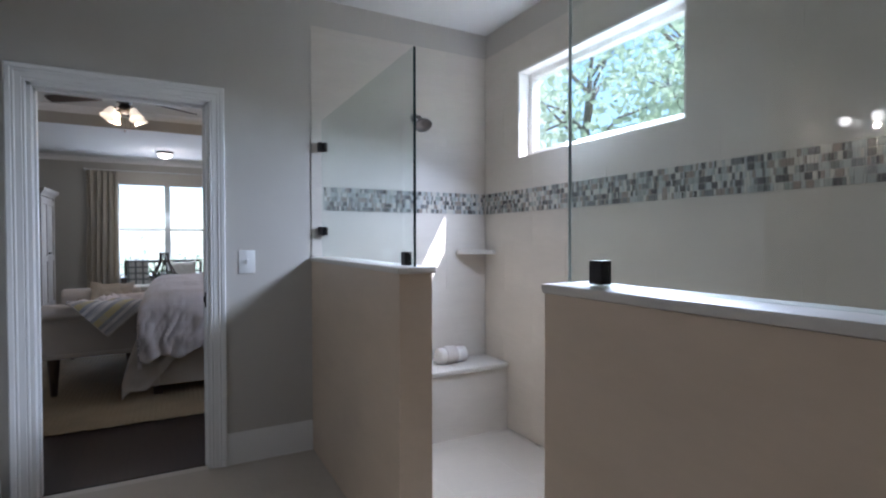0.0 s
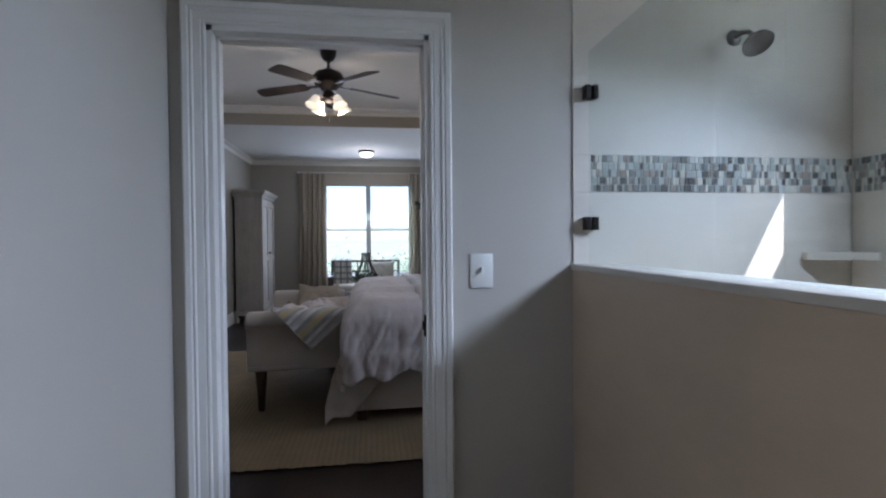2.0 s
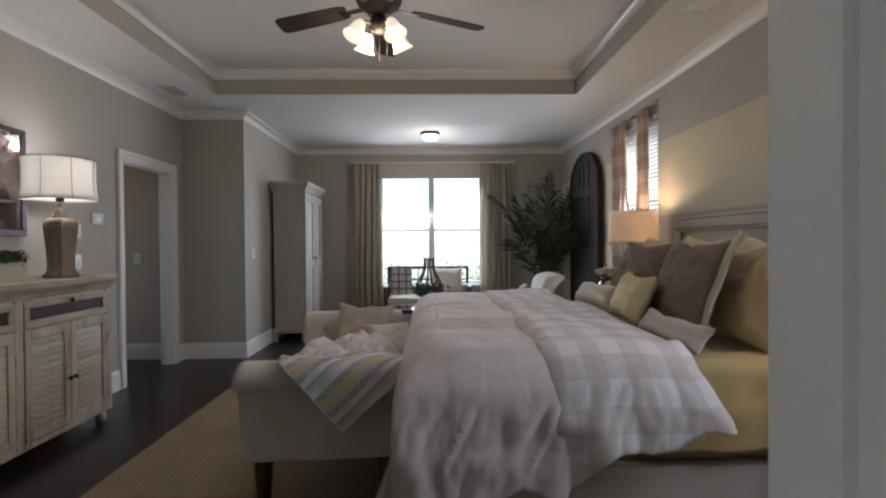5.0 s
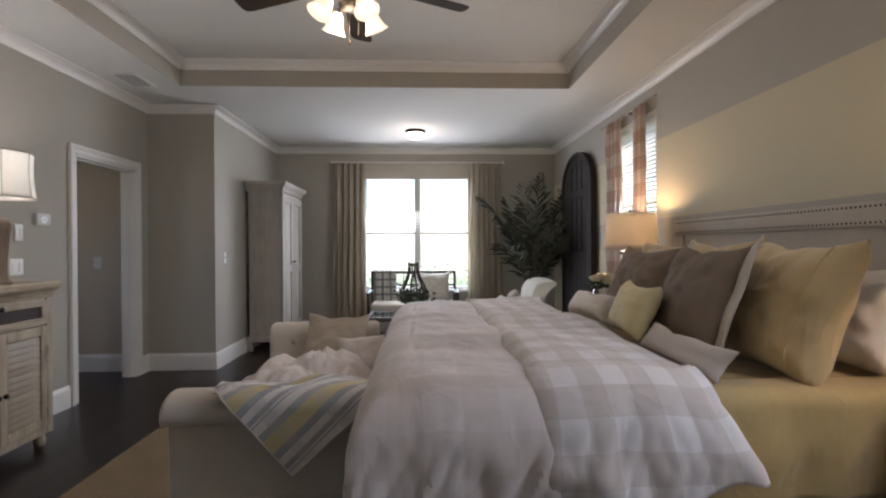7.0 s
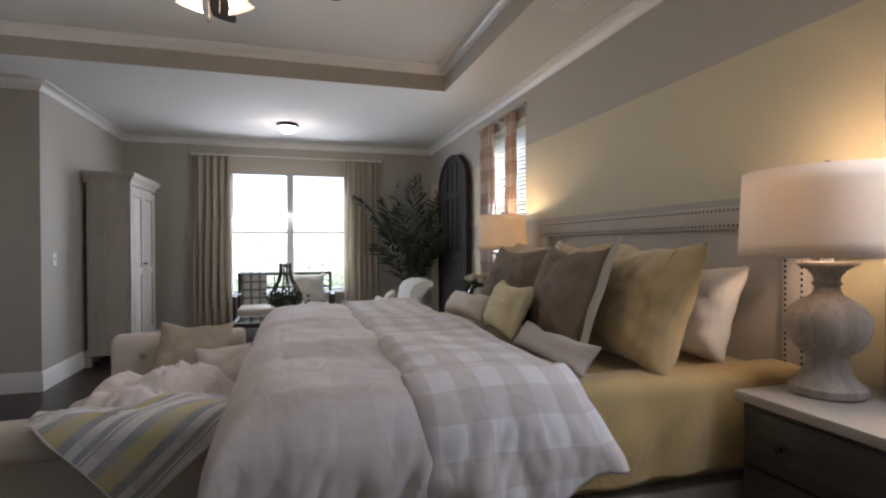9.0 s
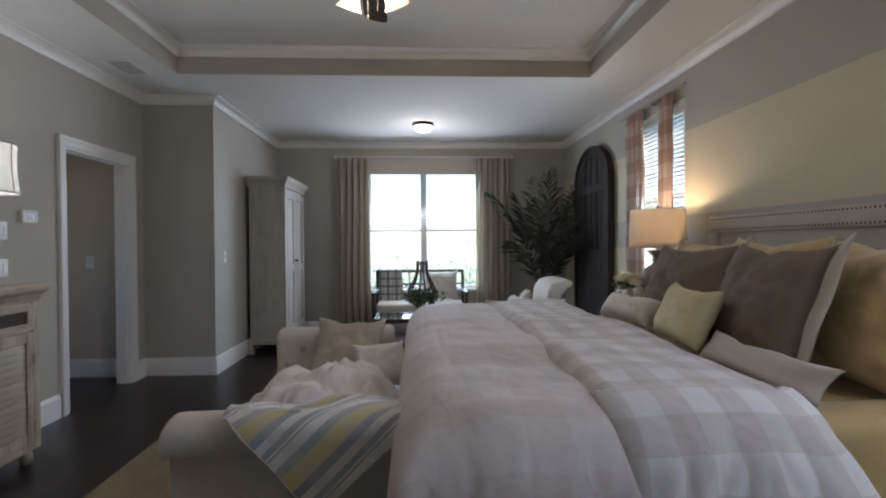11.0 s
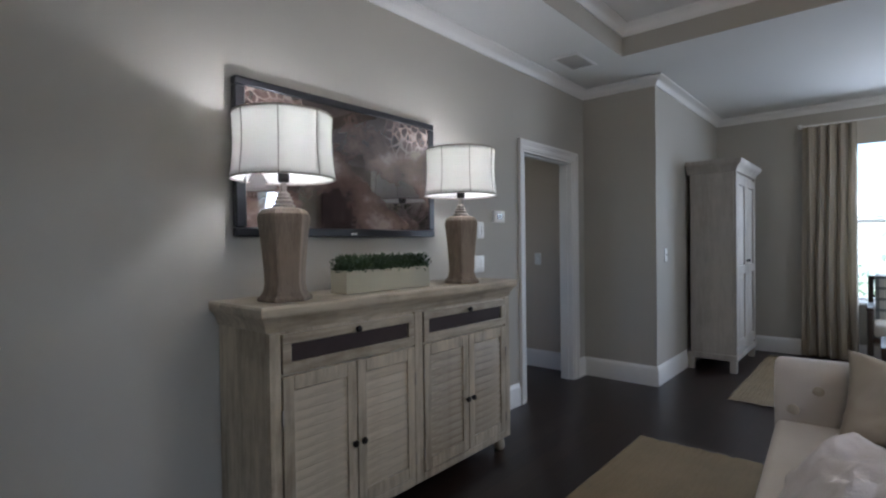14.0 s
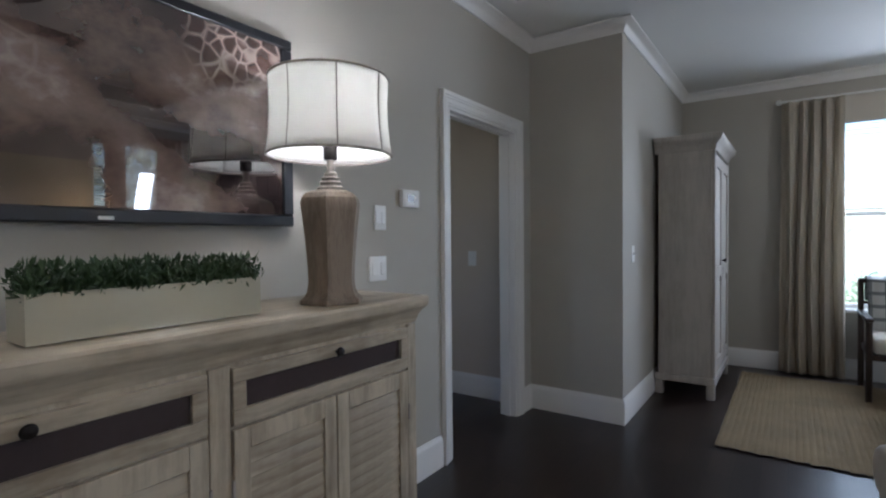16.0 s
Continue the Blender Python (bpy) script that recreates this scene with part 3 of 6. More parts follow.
frame_1 = door_frame("door_1", "white painted door casing of the open bathroom doorway", DOOR[0], DOOR[1], DOOR[2], 4.126, -1, 0.134, "x")
strike = boxes((2.272, 2.281, 4.140, 4.172, 0.90, 0.985), bevel=0.004)
box(strike, 2.266, 2.273, 4.146, 4.166, 0.925, 0.960, bevel=0.003)
part("strike_plate", strike, M["bronze"], frame_1, "dark bronze strike plate")
door_frame("door_2", "white painted casing of the open hallway doorway", HALL_DOOR[0], HALL_DOOR[1], HALL_DOOR[2], -0.74, 1, 0.12, "y")

# ---- bathroom cladding ----


def tile_field(parent, axis, plane, thick, a0, a1, z0, z1, w, h, material, hole=None, offset=0.5):
    """Large wall tiles, each a piece with an open joint."""
    made, row, z = {}, 0, z0
    while z < z1 - 0.01:
        top = min(z + h, z1)
        a = a0 - (w * offset if row % 2 else 0)
        while a < a1 - 0.004:
            p, q = max(a, a0) + 0.0008, min(a + w, a1) - 0.0008
            rects = [(p, q, z + 0.0008, top - 0.0008)]
            if hole:
                h0, h1, hb, ht = hole
                cut = []
                for r in rects:
                    if r[1] <= h0 or r[0] >= h1 or r[3] <= hb or r[2] >= ht:
                        cut.append(r)
                        continue
                    if r[0] < h0:
                        cut.append((r[0], h0, r[2], r[3]))
                    if r[1] > h1:
                        cut.append((h1, r[1], r[2], r[3]))
                    if r[2] < hb:
                        cut.append((max(r[0], h0), min(r[1], h1), r[2], hb))
                    if r[3] > ht:
                        cut.append((max(r[0], h0), min(r[1], h1), ht, r[3]))
                rects = cut
            for r in rects:
                if r[1] - r[0] < 0.004 or r[3] - r[2] < 0.004:
                    continue
                key = (round(r[1] - r[0], 3), round(r[3] - r[2], 3))
                if key not in made:
                    bm = boxes((0, key[0], 0, thick, 0, key[1])) if axis == "x" else boxes((0, thick, 0, key[0], 0, key[1]))
                    ob = part("tile", bm, material, parent, smooth=None)
                    made[key] = ob.data
                else:
                    ob = new("tile", made[key])
                    ob.parent = parent
                ob.location = (r[0], plane, r[2]) if axis == "x" else (plane, r[0], r[2])
            a += w
        z, row = top, row + 1


def window_unit(name, label, axis, plane, out, a0, a1, z0, z1, splits=(), rail=None, deep=0.14, sill=True):
    """A painted window in its opening; out points outside along the wall's normal."""
    ob = new(name)
    tagged(ob, label, "window", "", "structure")
    to = (lambda bm, p, q, n0, n1, r, s, b=0.0: box(bm, p, q, min(n0, n1), max(n0, n1), r, s, bevel=b)) if axis == "x" else (lambda bm, p, q, n0, n1, r, s, b=0.0: box(bm, min(n0, n1), max(n0, n1), p, q, r, s, bevel=b))
    n_in, n_f0, n_f1 = plane, plane + out * 0.085, plane + out * 0.145
    bm = bmesh.new()
    to(bm, a0, a0 + 0.012, n_in + out * 0.002, n_f0, z0, z1), to(bm, a1 - 0.012, a1, n_in + out * 0.002, n_f0, z0, z1)
    to(bm, a0 + 0.012, a1 - 0.012, n_in + out * 0.002, n_f0, z1 - 0.012, z1)
    part("reveal", bm, M["white"], ob)
    bm = bmesh.new()
    for p, q, r, s in ((a0, a0 + 0.045, z0, z1), (a1 - 0.045, a1, z0, z1), (a0 + 0.045, a1 - 0.045, z0, z0 + 0.045), (a0 + 0.045, a1 - 0.045, z1 - 0.045, z1)):
        to(bm, p, q, n_f0, n_f1, r, s, 0.004)
    for c in splits:
        to(bm, c - 0.045, c + 0.045, n_f0 - out * 0.01, n_f1, z0 + 0.045, z1 - 0.045, 0.004)
    part("window_frame", bm, M["white"], ob)
    edges = [a0 + 0.045] + [e for c in splits for e in (c - 0.045, c + 0.045)] + [a1 - 0.045]
    for p, q in zip(edges[::2], edges[1::2]):
        if rail:
            bm = bmesh.new()
            to(bm, p, q, n_f0 + out * 0.008, n_f1 - out * 0.01, rail - 0.02, rail + 0.02, 0.003)
            part("meeting_rail", bm, M["white"], ob)
        bm = bmesh.new()
        to(bm, p, q, n_f0 + out * 0.03, n_f0 + out * 0.034, z0 + 0.045, z1 - 0.045)
        pane = part("pane", bm, M["pane"], ob)
        pane.visible_shadow = False
    if sill:
        bm = bmesh.new()
        to(bm, a0 - 0.05, a1 + 0.05, n_in - out * 0.045, n_in - out * 0.001, z0 - 0.028, z0, 0.004)
        to(bm, a0 + 0.002, a1 - 0.002, n_in - out * 0.001, n_f0, z0 - 0.001, z0 + 0.004)
        part("window_sill", bm, M["white"], ob)
    return ob


window_unit("window_1", "white double-hung twin window overexposed by daylight", "x", 11.80, 1, 1.22, 2.84, 0.62, 2.54, (2.03,), 1.473)
window_unit("window_2", "white window beside the bed behind gingham curtains", "y", 4.11, 1, 8.47, 9.50, 0.9, 2.45, (), 1.67)
window_unit("window_3", "white window behind the bedside lamp", "y", 4.11, 1, 4.47, 5.35, 0.9, 2.45, (), 1.67)
window_unit("window_4", "wide high white shower window with trees outside", "y", 4.11, 1, 2.50, 3.73, 1.81, 2.37, (), None, sill=False)

half_1 = structure("wall_half_near_door", boxes((2.862, 2.998, 2.772, 4.126, -0.006, 1.148)), M["half"], "low taupe tiled shower wall", "half wall")
half_2 = structure("wall_half_entry", boxes((2.882, 3.018, -1.4, 1.960, -0.006, 1.150)), M["half"], "low taupe tiled shower wall beside the entry", "half wall")
for name, p in (("cap_near_door", (2.850, 3.012, 2.758, 4.124, 1.149, 1.173)), ("cap_entry", (2.876, 3.024, -1.4, 1.970, 1.151, 1.173))):
    structure("trim_" + name, boxes(p, bevel=0.006, seg=2), M["stone"], "white stone cap on the low shower wall", "wall cap", 40)

# ---- shower things ----


def glass_panel(label, x, y0, y1, z0, z1, clips, hinges):
    ob = thing("shower_glass", label, "shower glass", (x, (y0 + y1) / 2, z0))
    L = (y1 - y0) / 2
    pane = part("pane", boxes((-0.0045, 0.0045, -L, L, 0, z1 - z0)), M["shower_pane"], ob, "clear frameless glass", None)
    pane.visible_shadow = False
    part("edge", boxes((-0.005, 0.005, -L - 0.003, -L, 0, z1 - z0)), M["glass_dark"], ob, "dark polished glass edge", None) if hinges else part("edge", boxes((-0.0045, 0.0045, L, L + 0.0015, 0, z1 - z0)), M["glass_edge"], ob, "grey polished glass edge", None)
    for y in clips:
        part("clip", boxes((-0.015, 0.015, y - 0.02, y + 0.02, 0.002, 0.055), bevel=0.002), M["bronze"], ob, "square dark bronze clip", at=pose(0, -(y0 + y1) / 2, 0))
    for z in hinges:
        part("hinge", boxes((-0.026, -0.0046, y1 - 0.028, 4.1185, z - z0 - 0.026, z - z0 + 0.026), (0.0046, 0.026, y1 - 0.028, 4.1185, z - z0 - 0.026, z - z0 + 0.026), (-0.006, 0.006, y1 + 0.001, 4.1185, z - z0 - 0.026, z - z0 + 0.026), bevel=0.002), M["bronze"], ob, "dark bronze wall clamp", at=pose(0, -(y0 + y1) / 2, 0))
    return ob


glass_panel("clear frameless glass panel on the low tiled wall", 2.925, 2.772, 4.108, 1.174, 2.0, (2.85,), (1.33, 1.84))
glass_panel("clear frameless glass panel beside the shower entry", 2.955, -1.3, 1.957, 1.174, 2.0, (1.86, 0.3), ())

seat = thing("shower_bench", "built-in tiled shower bench with a white stone top", "shower bench", (3.55, 3.97, 0))
part("base", boxes((-0.53, 0.555, -0.135, 0.148, 0, 0.415)), M["tile"], seat)
part("top", boxes((-0.53, 0.556, -0.15, 0.148, 0.416, 0.448), bevel=0.005, seg=2), M["stone"], seat, "white stone top")
sh = bmesh.new()
lo = [sh.verts.new((x, y, 0)) for x, y in ((3.87, 4.119), (4.109, 4.119), (4.109, 3.99), (4.08, 3.975), (3.868, 4.09))]
hi = [sh.verts.new((v.co.x, v.co.y, 0.03)) for v in lo]
sh.faces.new(lo), sh.faces.new(hi)
for i in range(5):
    sh.faces.new((lo[i], lo[(i + 1) % 5], hi[(i + 1) % 5], hi[i]))
for v in sh.verts:
    v.co -= Vector((4.109, 4.119, 0))
shelf = mesh_ob("corner_shelf", sh, M["stone"])
shelf.location = (4.109, 4.119, 1.175)
tagged(shelf, "white stone corner shelf set in the shower wall", "corner shelf")

head = thing("shower_fixture", "round brushed nickel shower head on a bent arm", "shower", (3.55, 4.118, 2.085))
part("flange", lathe([(0.032, 0), (0.034, 0.006), (0.022, 0.014), (0.012, 0.018)], 20), M["chrome"], head, at=pose(0, 0, 0, 90))
part("arm", tube([(0, -0.005, 0), (0, -0.05, 0.004), (0, -0.09, -0.01), (0, -0.115, -0.035)], 0.0105, 10), M["chrome"], head)
part("rose", lathe([(0.012, 0.05), (0.018, 0.035), (0.03, 0.02), (0.055, 0.0), (0.057, -0.012), (0.052, -0.016), (0.0, -0.018)], 24), M["chrome"], head, at=pose(0, -0.13, -0.065, -35, 0, 0))

towel = thing("rolled_towel", "white rolled hand towel with a printed band on the bench", "towel", (3.76, 4.0, 0.449))
sp = [(0.008 + 0.0075 * a / (2 * math.pi), a) for a in [i * 0.4 for i in range(95)]]
rt = bmesh.new()
cloth(lambda u, v: (-0.1 + 0.2 * v, sp[round(u * 94)][0] * math.cos(sp[round(u * 94)][1]), 0.055 + sp[round(u * 94)][0] * math.sin(sp[round(u * 94)][1])), 94, 2, rt)
part("roll", rt, M["whitecloth"], towel, thick=0.005)
part("band", tube([(-0.05, 0, 0.055), (0.03, 0, 0.055)], 0.0585, 24), M["beige"], towel, "beige paper band")

# vanity light, mirrored in the shower glass
bar = thing("vanity_light", "vanity light bar with round glowing globes", "wall light", (0.822, 2.16, 1.845))
part("bar", boxes((0, 0.03, -0.22, 0.20, -0.045, 0.045), bevel=0.006), M["chrome"], bar)
for y in (-0.13, 0.0, 0.13):
    part("globe", lathe([(0.0, -0.042), (0.022, -0.036), (0.038, -0.016), (0.042, 0.003), (0.035, 0.026), (0.016, 0.038), (0.0, 0.041)], 16), M["globe"], bar, "glowing white globe", at=pose(0.09, y, 0) @ Matrix.Scale(0.62, 4))

lamp("vanity_lamp_light", "POINT", pose(0.912, 2.16, 1.80), 1.2, (1.0, 0.82, 0.62), shadow_soft_size=0.012)

sw = thing("light_switch", "white oversized toggle switch plate on the wall", "light switch", (2.4925, 4.126, 1.151))
part("plate", boxes((-0.0445, 0.0445, -0.006, 0, -0.066, 0.066), bevel=0.003, seg=2), M["plate"], sw)
part("toggle", boxes((-0.005, 0.005, -0.02, -0.005, -0.004, 0.014), (-0.007, 0.007, -0.0075, -0.005, -0.013, 0.013), bevel=0.001), M["plate"], sw)
for z in (-0.03, 0.03):
    part("screw", lathe([(0.0032, 0), (0.003, 0.0015), (0, 0.002)], 10), M["plate"], sw, at=pose(0, -0.006, z, 90))

# ---- cloth things of the bed ----
BX0, BX1, BY0, BY1, BTOP = 1.98, 3.98, 5.80, 7.92, 0.80


def fold(e, r):
    """How far out and down a sheet goes after hanging e past an edge of radius r."""
    if e <= 0:
        return 0.0, 0.0
    if e < r * math.pi / 2:
        return r * math.sin(e / r), r * (1 - math.cos(e / r))
    return r, r + e - r * math.pi / 2


def drape(a, b, top, r, ripple, seed, mx=0.0, my=0.0):
    """Lay the flat cloth point (a, b) over the mattress block."""
    ex, en, ef = max(0, BX0 - mx + r - a), max(0, BY0 - my + r - b), max(0, b - BY1 - my + r)
    ox, dx = fold(ex, r)
    oy, dy = fold(en or ef, r)
    s = -1 if en else 1
    x = (BX0 - mx + r - ox) if ex else a
    y = ((BY0 - my + r) if en else (BY1 + my - r)) + s * oy if (en or ef) else b
    d = max(dx, dy) if not (dx and dy) else (dx ** 3 + dy ** 3) ** (1 / 3)
    n1 = noise.noise((a * 2.1 + seed, b * 2.1, 0.3))
    n2 = noise.noise((a * 6 + seed, b * 5, 1.7))
    z = top - d + 0.028 * n1 + 0.010 * n2
    wave = min(1, d / 0.25)
    if wave > 0:
        along = x if dy >= dx else y
        tilt = along + 0.35 * d * noise.noise((along * 1.4, seed, 0.0))
        crease = 1 - 2.4 * abs(noise.noise((tilt * 6.5 + 3.2 * d, d * 2.4 - tilt, seed + 5)))
        small = 1 - 2.6 * abs(noise.noise((tilt * 13 + 8 * d, d * 4 - 2 * tilt, seed + 9)))
        fo = math.sin(tilt * 15 + 5 * noise.noise((tilt * 1.7, seed, d * 0.8))) + 0.55 * math.sin(tilt * 37 + 4 * noise.noise((tilt * 3, d * 2, seed)))
        crumple = noise.noise((tilt * 14, d * 5, seed)) + 0.6 * noise.noise((tilt * 30, d * 14, seed + 2))
        push = ripple * wave * (0.7 + fo * 0.28 * (0.4 + 1.1 * min(1, d / 0.45))) + 0.010 * wave * crumple + wave * (0.016 * crease + 0.014 * small * min(1, d / 0.2))
        if dy >= dx:
            y += s * push
        else:
            x -= push * 0.05
    else:
        z += 0.006 * math.sin(9 * noise.noise((a * 1.3 + seed, b * 1.1, 3.3)) + 2 * b) + 0.004 * noise.noise((a * 13, b * 9, seed))
    return x, y, z


bed = thing("bed", "king bed with a tall linen upholstered headboard and rails", "bed", (3.0, 6.86, 0))
o = Vector((3.0, 6.86, 0))
loc = pose(-o.x, -o.y, 0)
part("rail", boxes((1.955, 4.0, BY0 - 0.03, BY0 + 0.04, 0.085, 0.40), bevel=0.012, seg=2), M["linen"], bed, "linen side rail", at=loc)
part("rail", boxes((1.955, 4.0, BY1 - 0.04, BY1 + 0.03, 0.085, 0.40), bevel=0.012, seg=2), M["linen"], bed, "linen side rail", at=loc)
part("footboard", boxes((1.945, 2.01, BY0 - 0.04, BY1 + 0.04, 0.085, 0.42), bevel=0.012, seg=2), M["linen"], bed, "linen foot rail", at=loc)
for x, y in ((2.0, 5.83), (2.0, 7.89), (3.9, 5.83), (3.9, 7.89)):
    part("leg", boxes((x - 0.035, x + 0.035, y - 0.035, y + 0.035, 0.0, 0.085), bevel=0.004), M["dark_wood"], bed, "dark wooden foot", at=loc)
part("slat_base", boxes((2.012, 3.95, BY0 + 0.042, BY1 - 0.042, 0.30, 0.38)), M["dark_wood"], bed, at=loc)
hb = boxes((4.02, 4.10, 5.755, 7.945, 0.06, 1.455), bevel=0.02, seg=3)
part("headboard", hb, M["linen"], bed, "tall linen headboard", at=loc)
bd = bmesh.new()
for r in ((3.995, 4.022, 5.755, 7.945, 1.345, 1.455), (3.995, 4.022, 5.755, 5.865, 0.10, 1.344), (3.995, 4.022, 7.835, 7.945, 0.10, 1.344)):
    box(bd, *r, bevel=0.012, seg=3)
part("headboard_border", bd, M["linen"], bed, "raised linen border", at=loc)
nl = bmesh.new()
stud = []
for k in range(88):
    y = 5.78 + k * 0.0245
    stud += [(y, 1.435), (y, 1.365)]
for k in range(50):
    stud += [(5.775, 0.2 + k * 0.0235), (5.845, 0.2 + k * 0.0225)]
for y, z in stud:
    c = [nl.verts.new((3.995, y + 0.0062 * math.cos(a), z + 0.0062 * math.sin(a))) for a in (0, 1.05, 2.09, 3.14, 4.19, 5.24)]
    t = nl.verts.new((3.990, y, z))
    for i in range(6):
        nl.faces.new((c[i], c[(i + 1) % 6], t))
tagged(part("nailheads", nl, M["bronze"], bed, "rows of dark bronze nailheads", at=loc), "", "", "", "stuff")

mat_ob = thing("mattress", "thick mattress in a mustard fitted sheet", "mattress", (3.0, 6.86, 0.382))
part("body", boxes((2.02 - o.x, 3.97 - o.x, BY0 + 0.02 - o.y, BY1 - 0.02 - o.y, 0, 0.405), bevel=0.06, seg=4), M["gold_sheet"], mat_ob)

gs = bmesh.new()


def gold_fall(u, v):
    a = 2.93 + 1.055 * u
    e = -0.10 + v * 0.46
    ox, dz = fold(max(0, e), 0.05)
    y = BY0 - 0.002 - ox + (0.0 if e > 0 else -e)
    w = min(1, dz / 0.2)
    y -= w * (0.010 * (math.sin(a * 17 + 3 * noise.noise((a * 3, v, 0))) + 1) + 0.012 * (1 - 2.2 * abs(noise.noise((a * 6 + 2 * v, v * 1.5, 3)))) + 0.008)
    return a - o.x, y - o.y, BTOP + 0.004 - dz + 0.008 * noise.noise((a * 4, v * 3, 5))


cloth(gold_fall, 110, 30, gs)
sheet = thing("flat_sheet", "mustard cotton sheet hanging over the side of the bed", "bed sheet", (3.0, 6.86, 0))
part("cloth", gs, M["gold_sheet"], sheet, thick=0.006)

cv = bmesh.new()


def coverlet(u, v):
    a = BX0 - 0.50 + 1.05 * u
    long = 0.80 - max(0, a - BX0 + 0.02) * 1.5
    b = BY0 - long + (BY1 - BY0 + long + 0.3) * v
    x, y, z = drape(a, b, 0.795, 0.075, 0.012, 4.0, 0.075, 0.12)
    if b < BY0 - 0.1:
        x -= 0.15 * min(1, max(0, 0.75 - z) / 0.6) * max(0, 1 - (a - BX0 + 0.5) / 0.62)
    return x - o.x, y - o.y + (0.012 if b < BY0 else 0), max(0.03, z)


cloth(coverlet, 60, 150, cv)
spread = thing("coverlet", "greyish beige coverlet hanging to the floor at the bed's foot", "coverlet", (3.0, 6.86, 0))
part("cloth", cv, M["linen"], spread, thick=0.006)


def duvet_piece(name, label, a0, a1, drop0, drop1, top, material, seed, tuck, ripple):
    bm = bmesh.new()
    foot = 0.36 if tuck else 0.0

    def flat(u, v):
        a = a0 - foot + (a1 - a0 + foot) * u
        hang = drop1 + (drop0 - drop1) * (1 - max(0, min(1, (a - a0) / (a1 - a0)))) ** 2
        hang += 0.02 * math.sin(a * 23 + seed)
        return a, BY0 - hang + (BY1 - BY0 + hang + 0.4) * v

    def at(u, v):
        a, b = flat(u, v)
        x, y, z = drape(a, b, top, 0.16, ripple, seed, 0.10 if tuck else 0.0, 0.155)
        fall = max(0.0, top - z - 0.08)
        if not tuck:
            x += 0.5 * fall * max(0, (a - 2.55) / 0.42) ** 2
        edge = min(1, (a1 - a) / 0.09) if not tuck else min(1, (a1 - a) / 0.06)
        edge2 = 1 if tuck else min(1, (a - a0) / 0.06)
        k = math.sqrt(max(0.0, 1 - (1 - max(0, edge)) ** 2)) * math.sqrt(max(0.0, 1 - (1 - max(0, edge2)) ** 2))
        over = BY0 < b < BY1
        if over:
            z -= (1 - k) * 0.075
        else:
            y += (1 - k) * 0.045
        if 0 < (b - BY0) < 2.12:
            z += 0.012 * math.sin((b - BY0) / 2.12 * math.pi)
        return x - o.x, y - o.y - 0.02 * (1 if b < BY0 else 0) * min(1, (BY0 - b) / 0.2), z

    cloth(at, 84, 230, bm, uv=flat)
    ob = thing(name, label, "duvet", (3.0, 6.86, 0))
    part("cloth", bm, material, ob, thick=0.03)
    for u in ((1.0,) if tuck else (0.0, 1.0)):
        part("piping", tube([at(u, 0.02 + 0.96 * k / 150) for k in range(151)], 0.006, 6), material, ob, "corded seam along the edge")
    return ob


duvet_piece("duvet", "puffy faded lavender-beige plaid duvet over the bed's foot", BX0 - 0.02, 2.47, 0.585, 0.54, 0.850, M["plaid"], 2.0, True, 0.030)
duvet_piece("folded_duvet", "folded-back duvet top in white and taupe buffalo plaid", 2.42, 2.97, 0.56, 0.38, 0.868, M["plaid_bold"], 7.0, False, 0.040)


def pillow(name, label, at, w, h, t, material, lean=25, yaw=0, roll=0, flange=None, welt=False, group="pillows on the bed"):
    """A stuffed cushion with drawn-in sides and pointed corners, standing on its lower edge."""
    bm = bmesh.new()
    sd = at[1] * 7.3 + at[0]

    def side(k):
        def f(u, v):
            a, b = 2 * u - 1, 2 * v - 1
            q = max(0, (1 - a ** 4)) ** 0.5 * max(0, (1 - b ** 4)) ** 0.5
            y = a * w / 2 * (1 - 0.075 * (1 - b * b) + 0.02 * a ** 8 * b ** 8)
            z = b * h / 2 * (1 - 0.085 * (1 - a * a) + 0.02 * a ** 8 * b ** 8) - 0.02 * max(0, b) * math.cos(a * 1.5) * (1 + noise.noise((a * 2, sd, 4)))
            x = k * t / 2 * q * (1 + 0.14 * noise.noise((a * 1.6 + sd, b * 1.6, k))) + 0.012 * min(1, h / 0.4) ** 2 * noise.noise((a * 2.6 + sd, b * 3, 2)) + k * 0.014 * min(1, h / 0.5) ** 2 * q * noise.noise((a * 4 + sd, b * 6 + 3 * a * b, 9))
            return x, y, z + h / 2
        return f

    for k in (-1, 1):
        cloth(side(k), 30, 30, bm)
    bmesh.ops.remove_doubles(bm, verts=bm.verts, dist=0.0008)
    ob = thing(name, label, "pillow", at, group)
    ob.matrix_world = pose(*at, roll, lean, yaw)
    part("cover", bm, material, ob, smooth=80)
    if welt:
        face = side(-1)
        for a in (0.12, 0.88):
            part("welt", tube([face(a, 0.05 + 0.9 * k / 30) for k in range(31)], 0.005, 6), material, ob, "stitched welt beside the edge")
    if flange:
        fb = bmesh.new()
        n = 24
        for s in (3,):
            cloth(lambda u, v, s=s: ((lambda p, e: (0.003 * math.sin(p * 7), *((p * (w / 2 + e), h / 2 + h / 2 + e) if s == 0 else (p * (w / 2 + e), -e) if s == 1 else (w / 2 + e, h / 2 + p * (h / 2 + e)) if s == 2 else (-w / 2 - e, h / 2 + p * (h / 2 + e)))))(2 * u - 1, (v - 0.5) * 0.085)), n, 3, fb)
        part("flange", fb, flange, ob, "pale flat border", thick=0.004)
    return ob


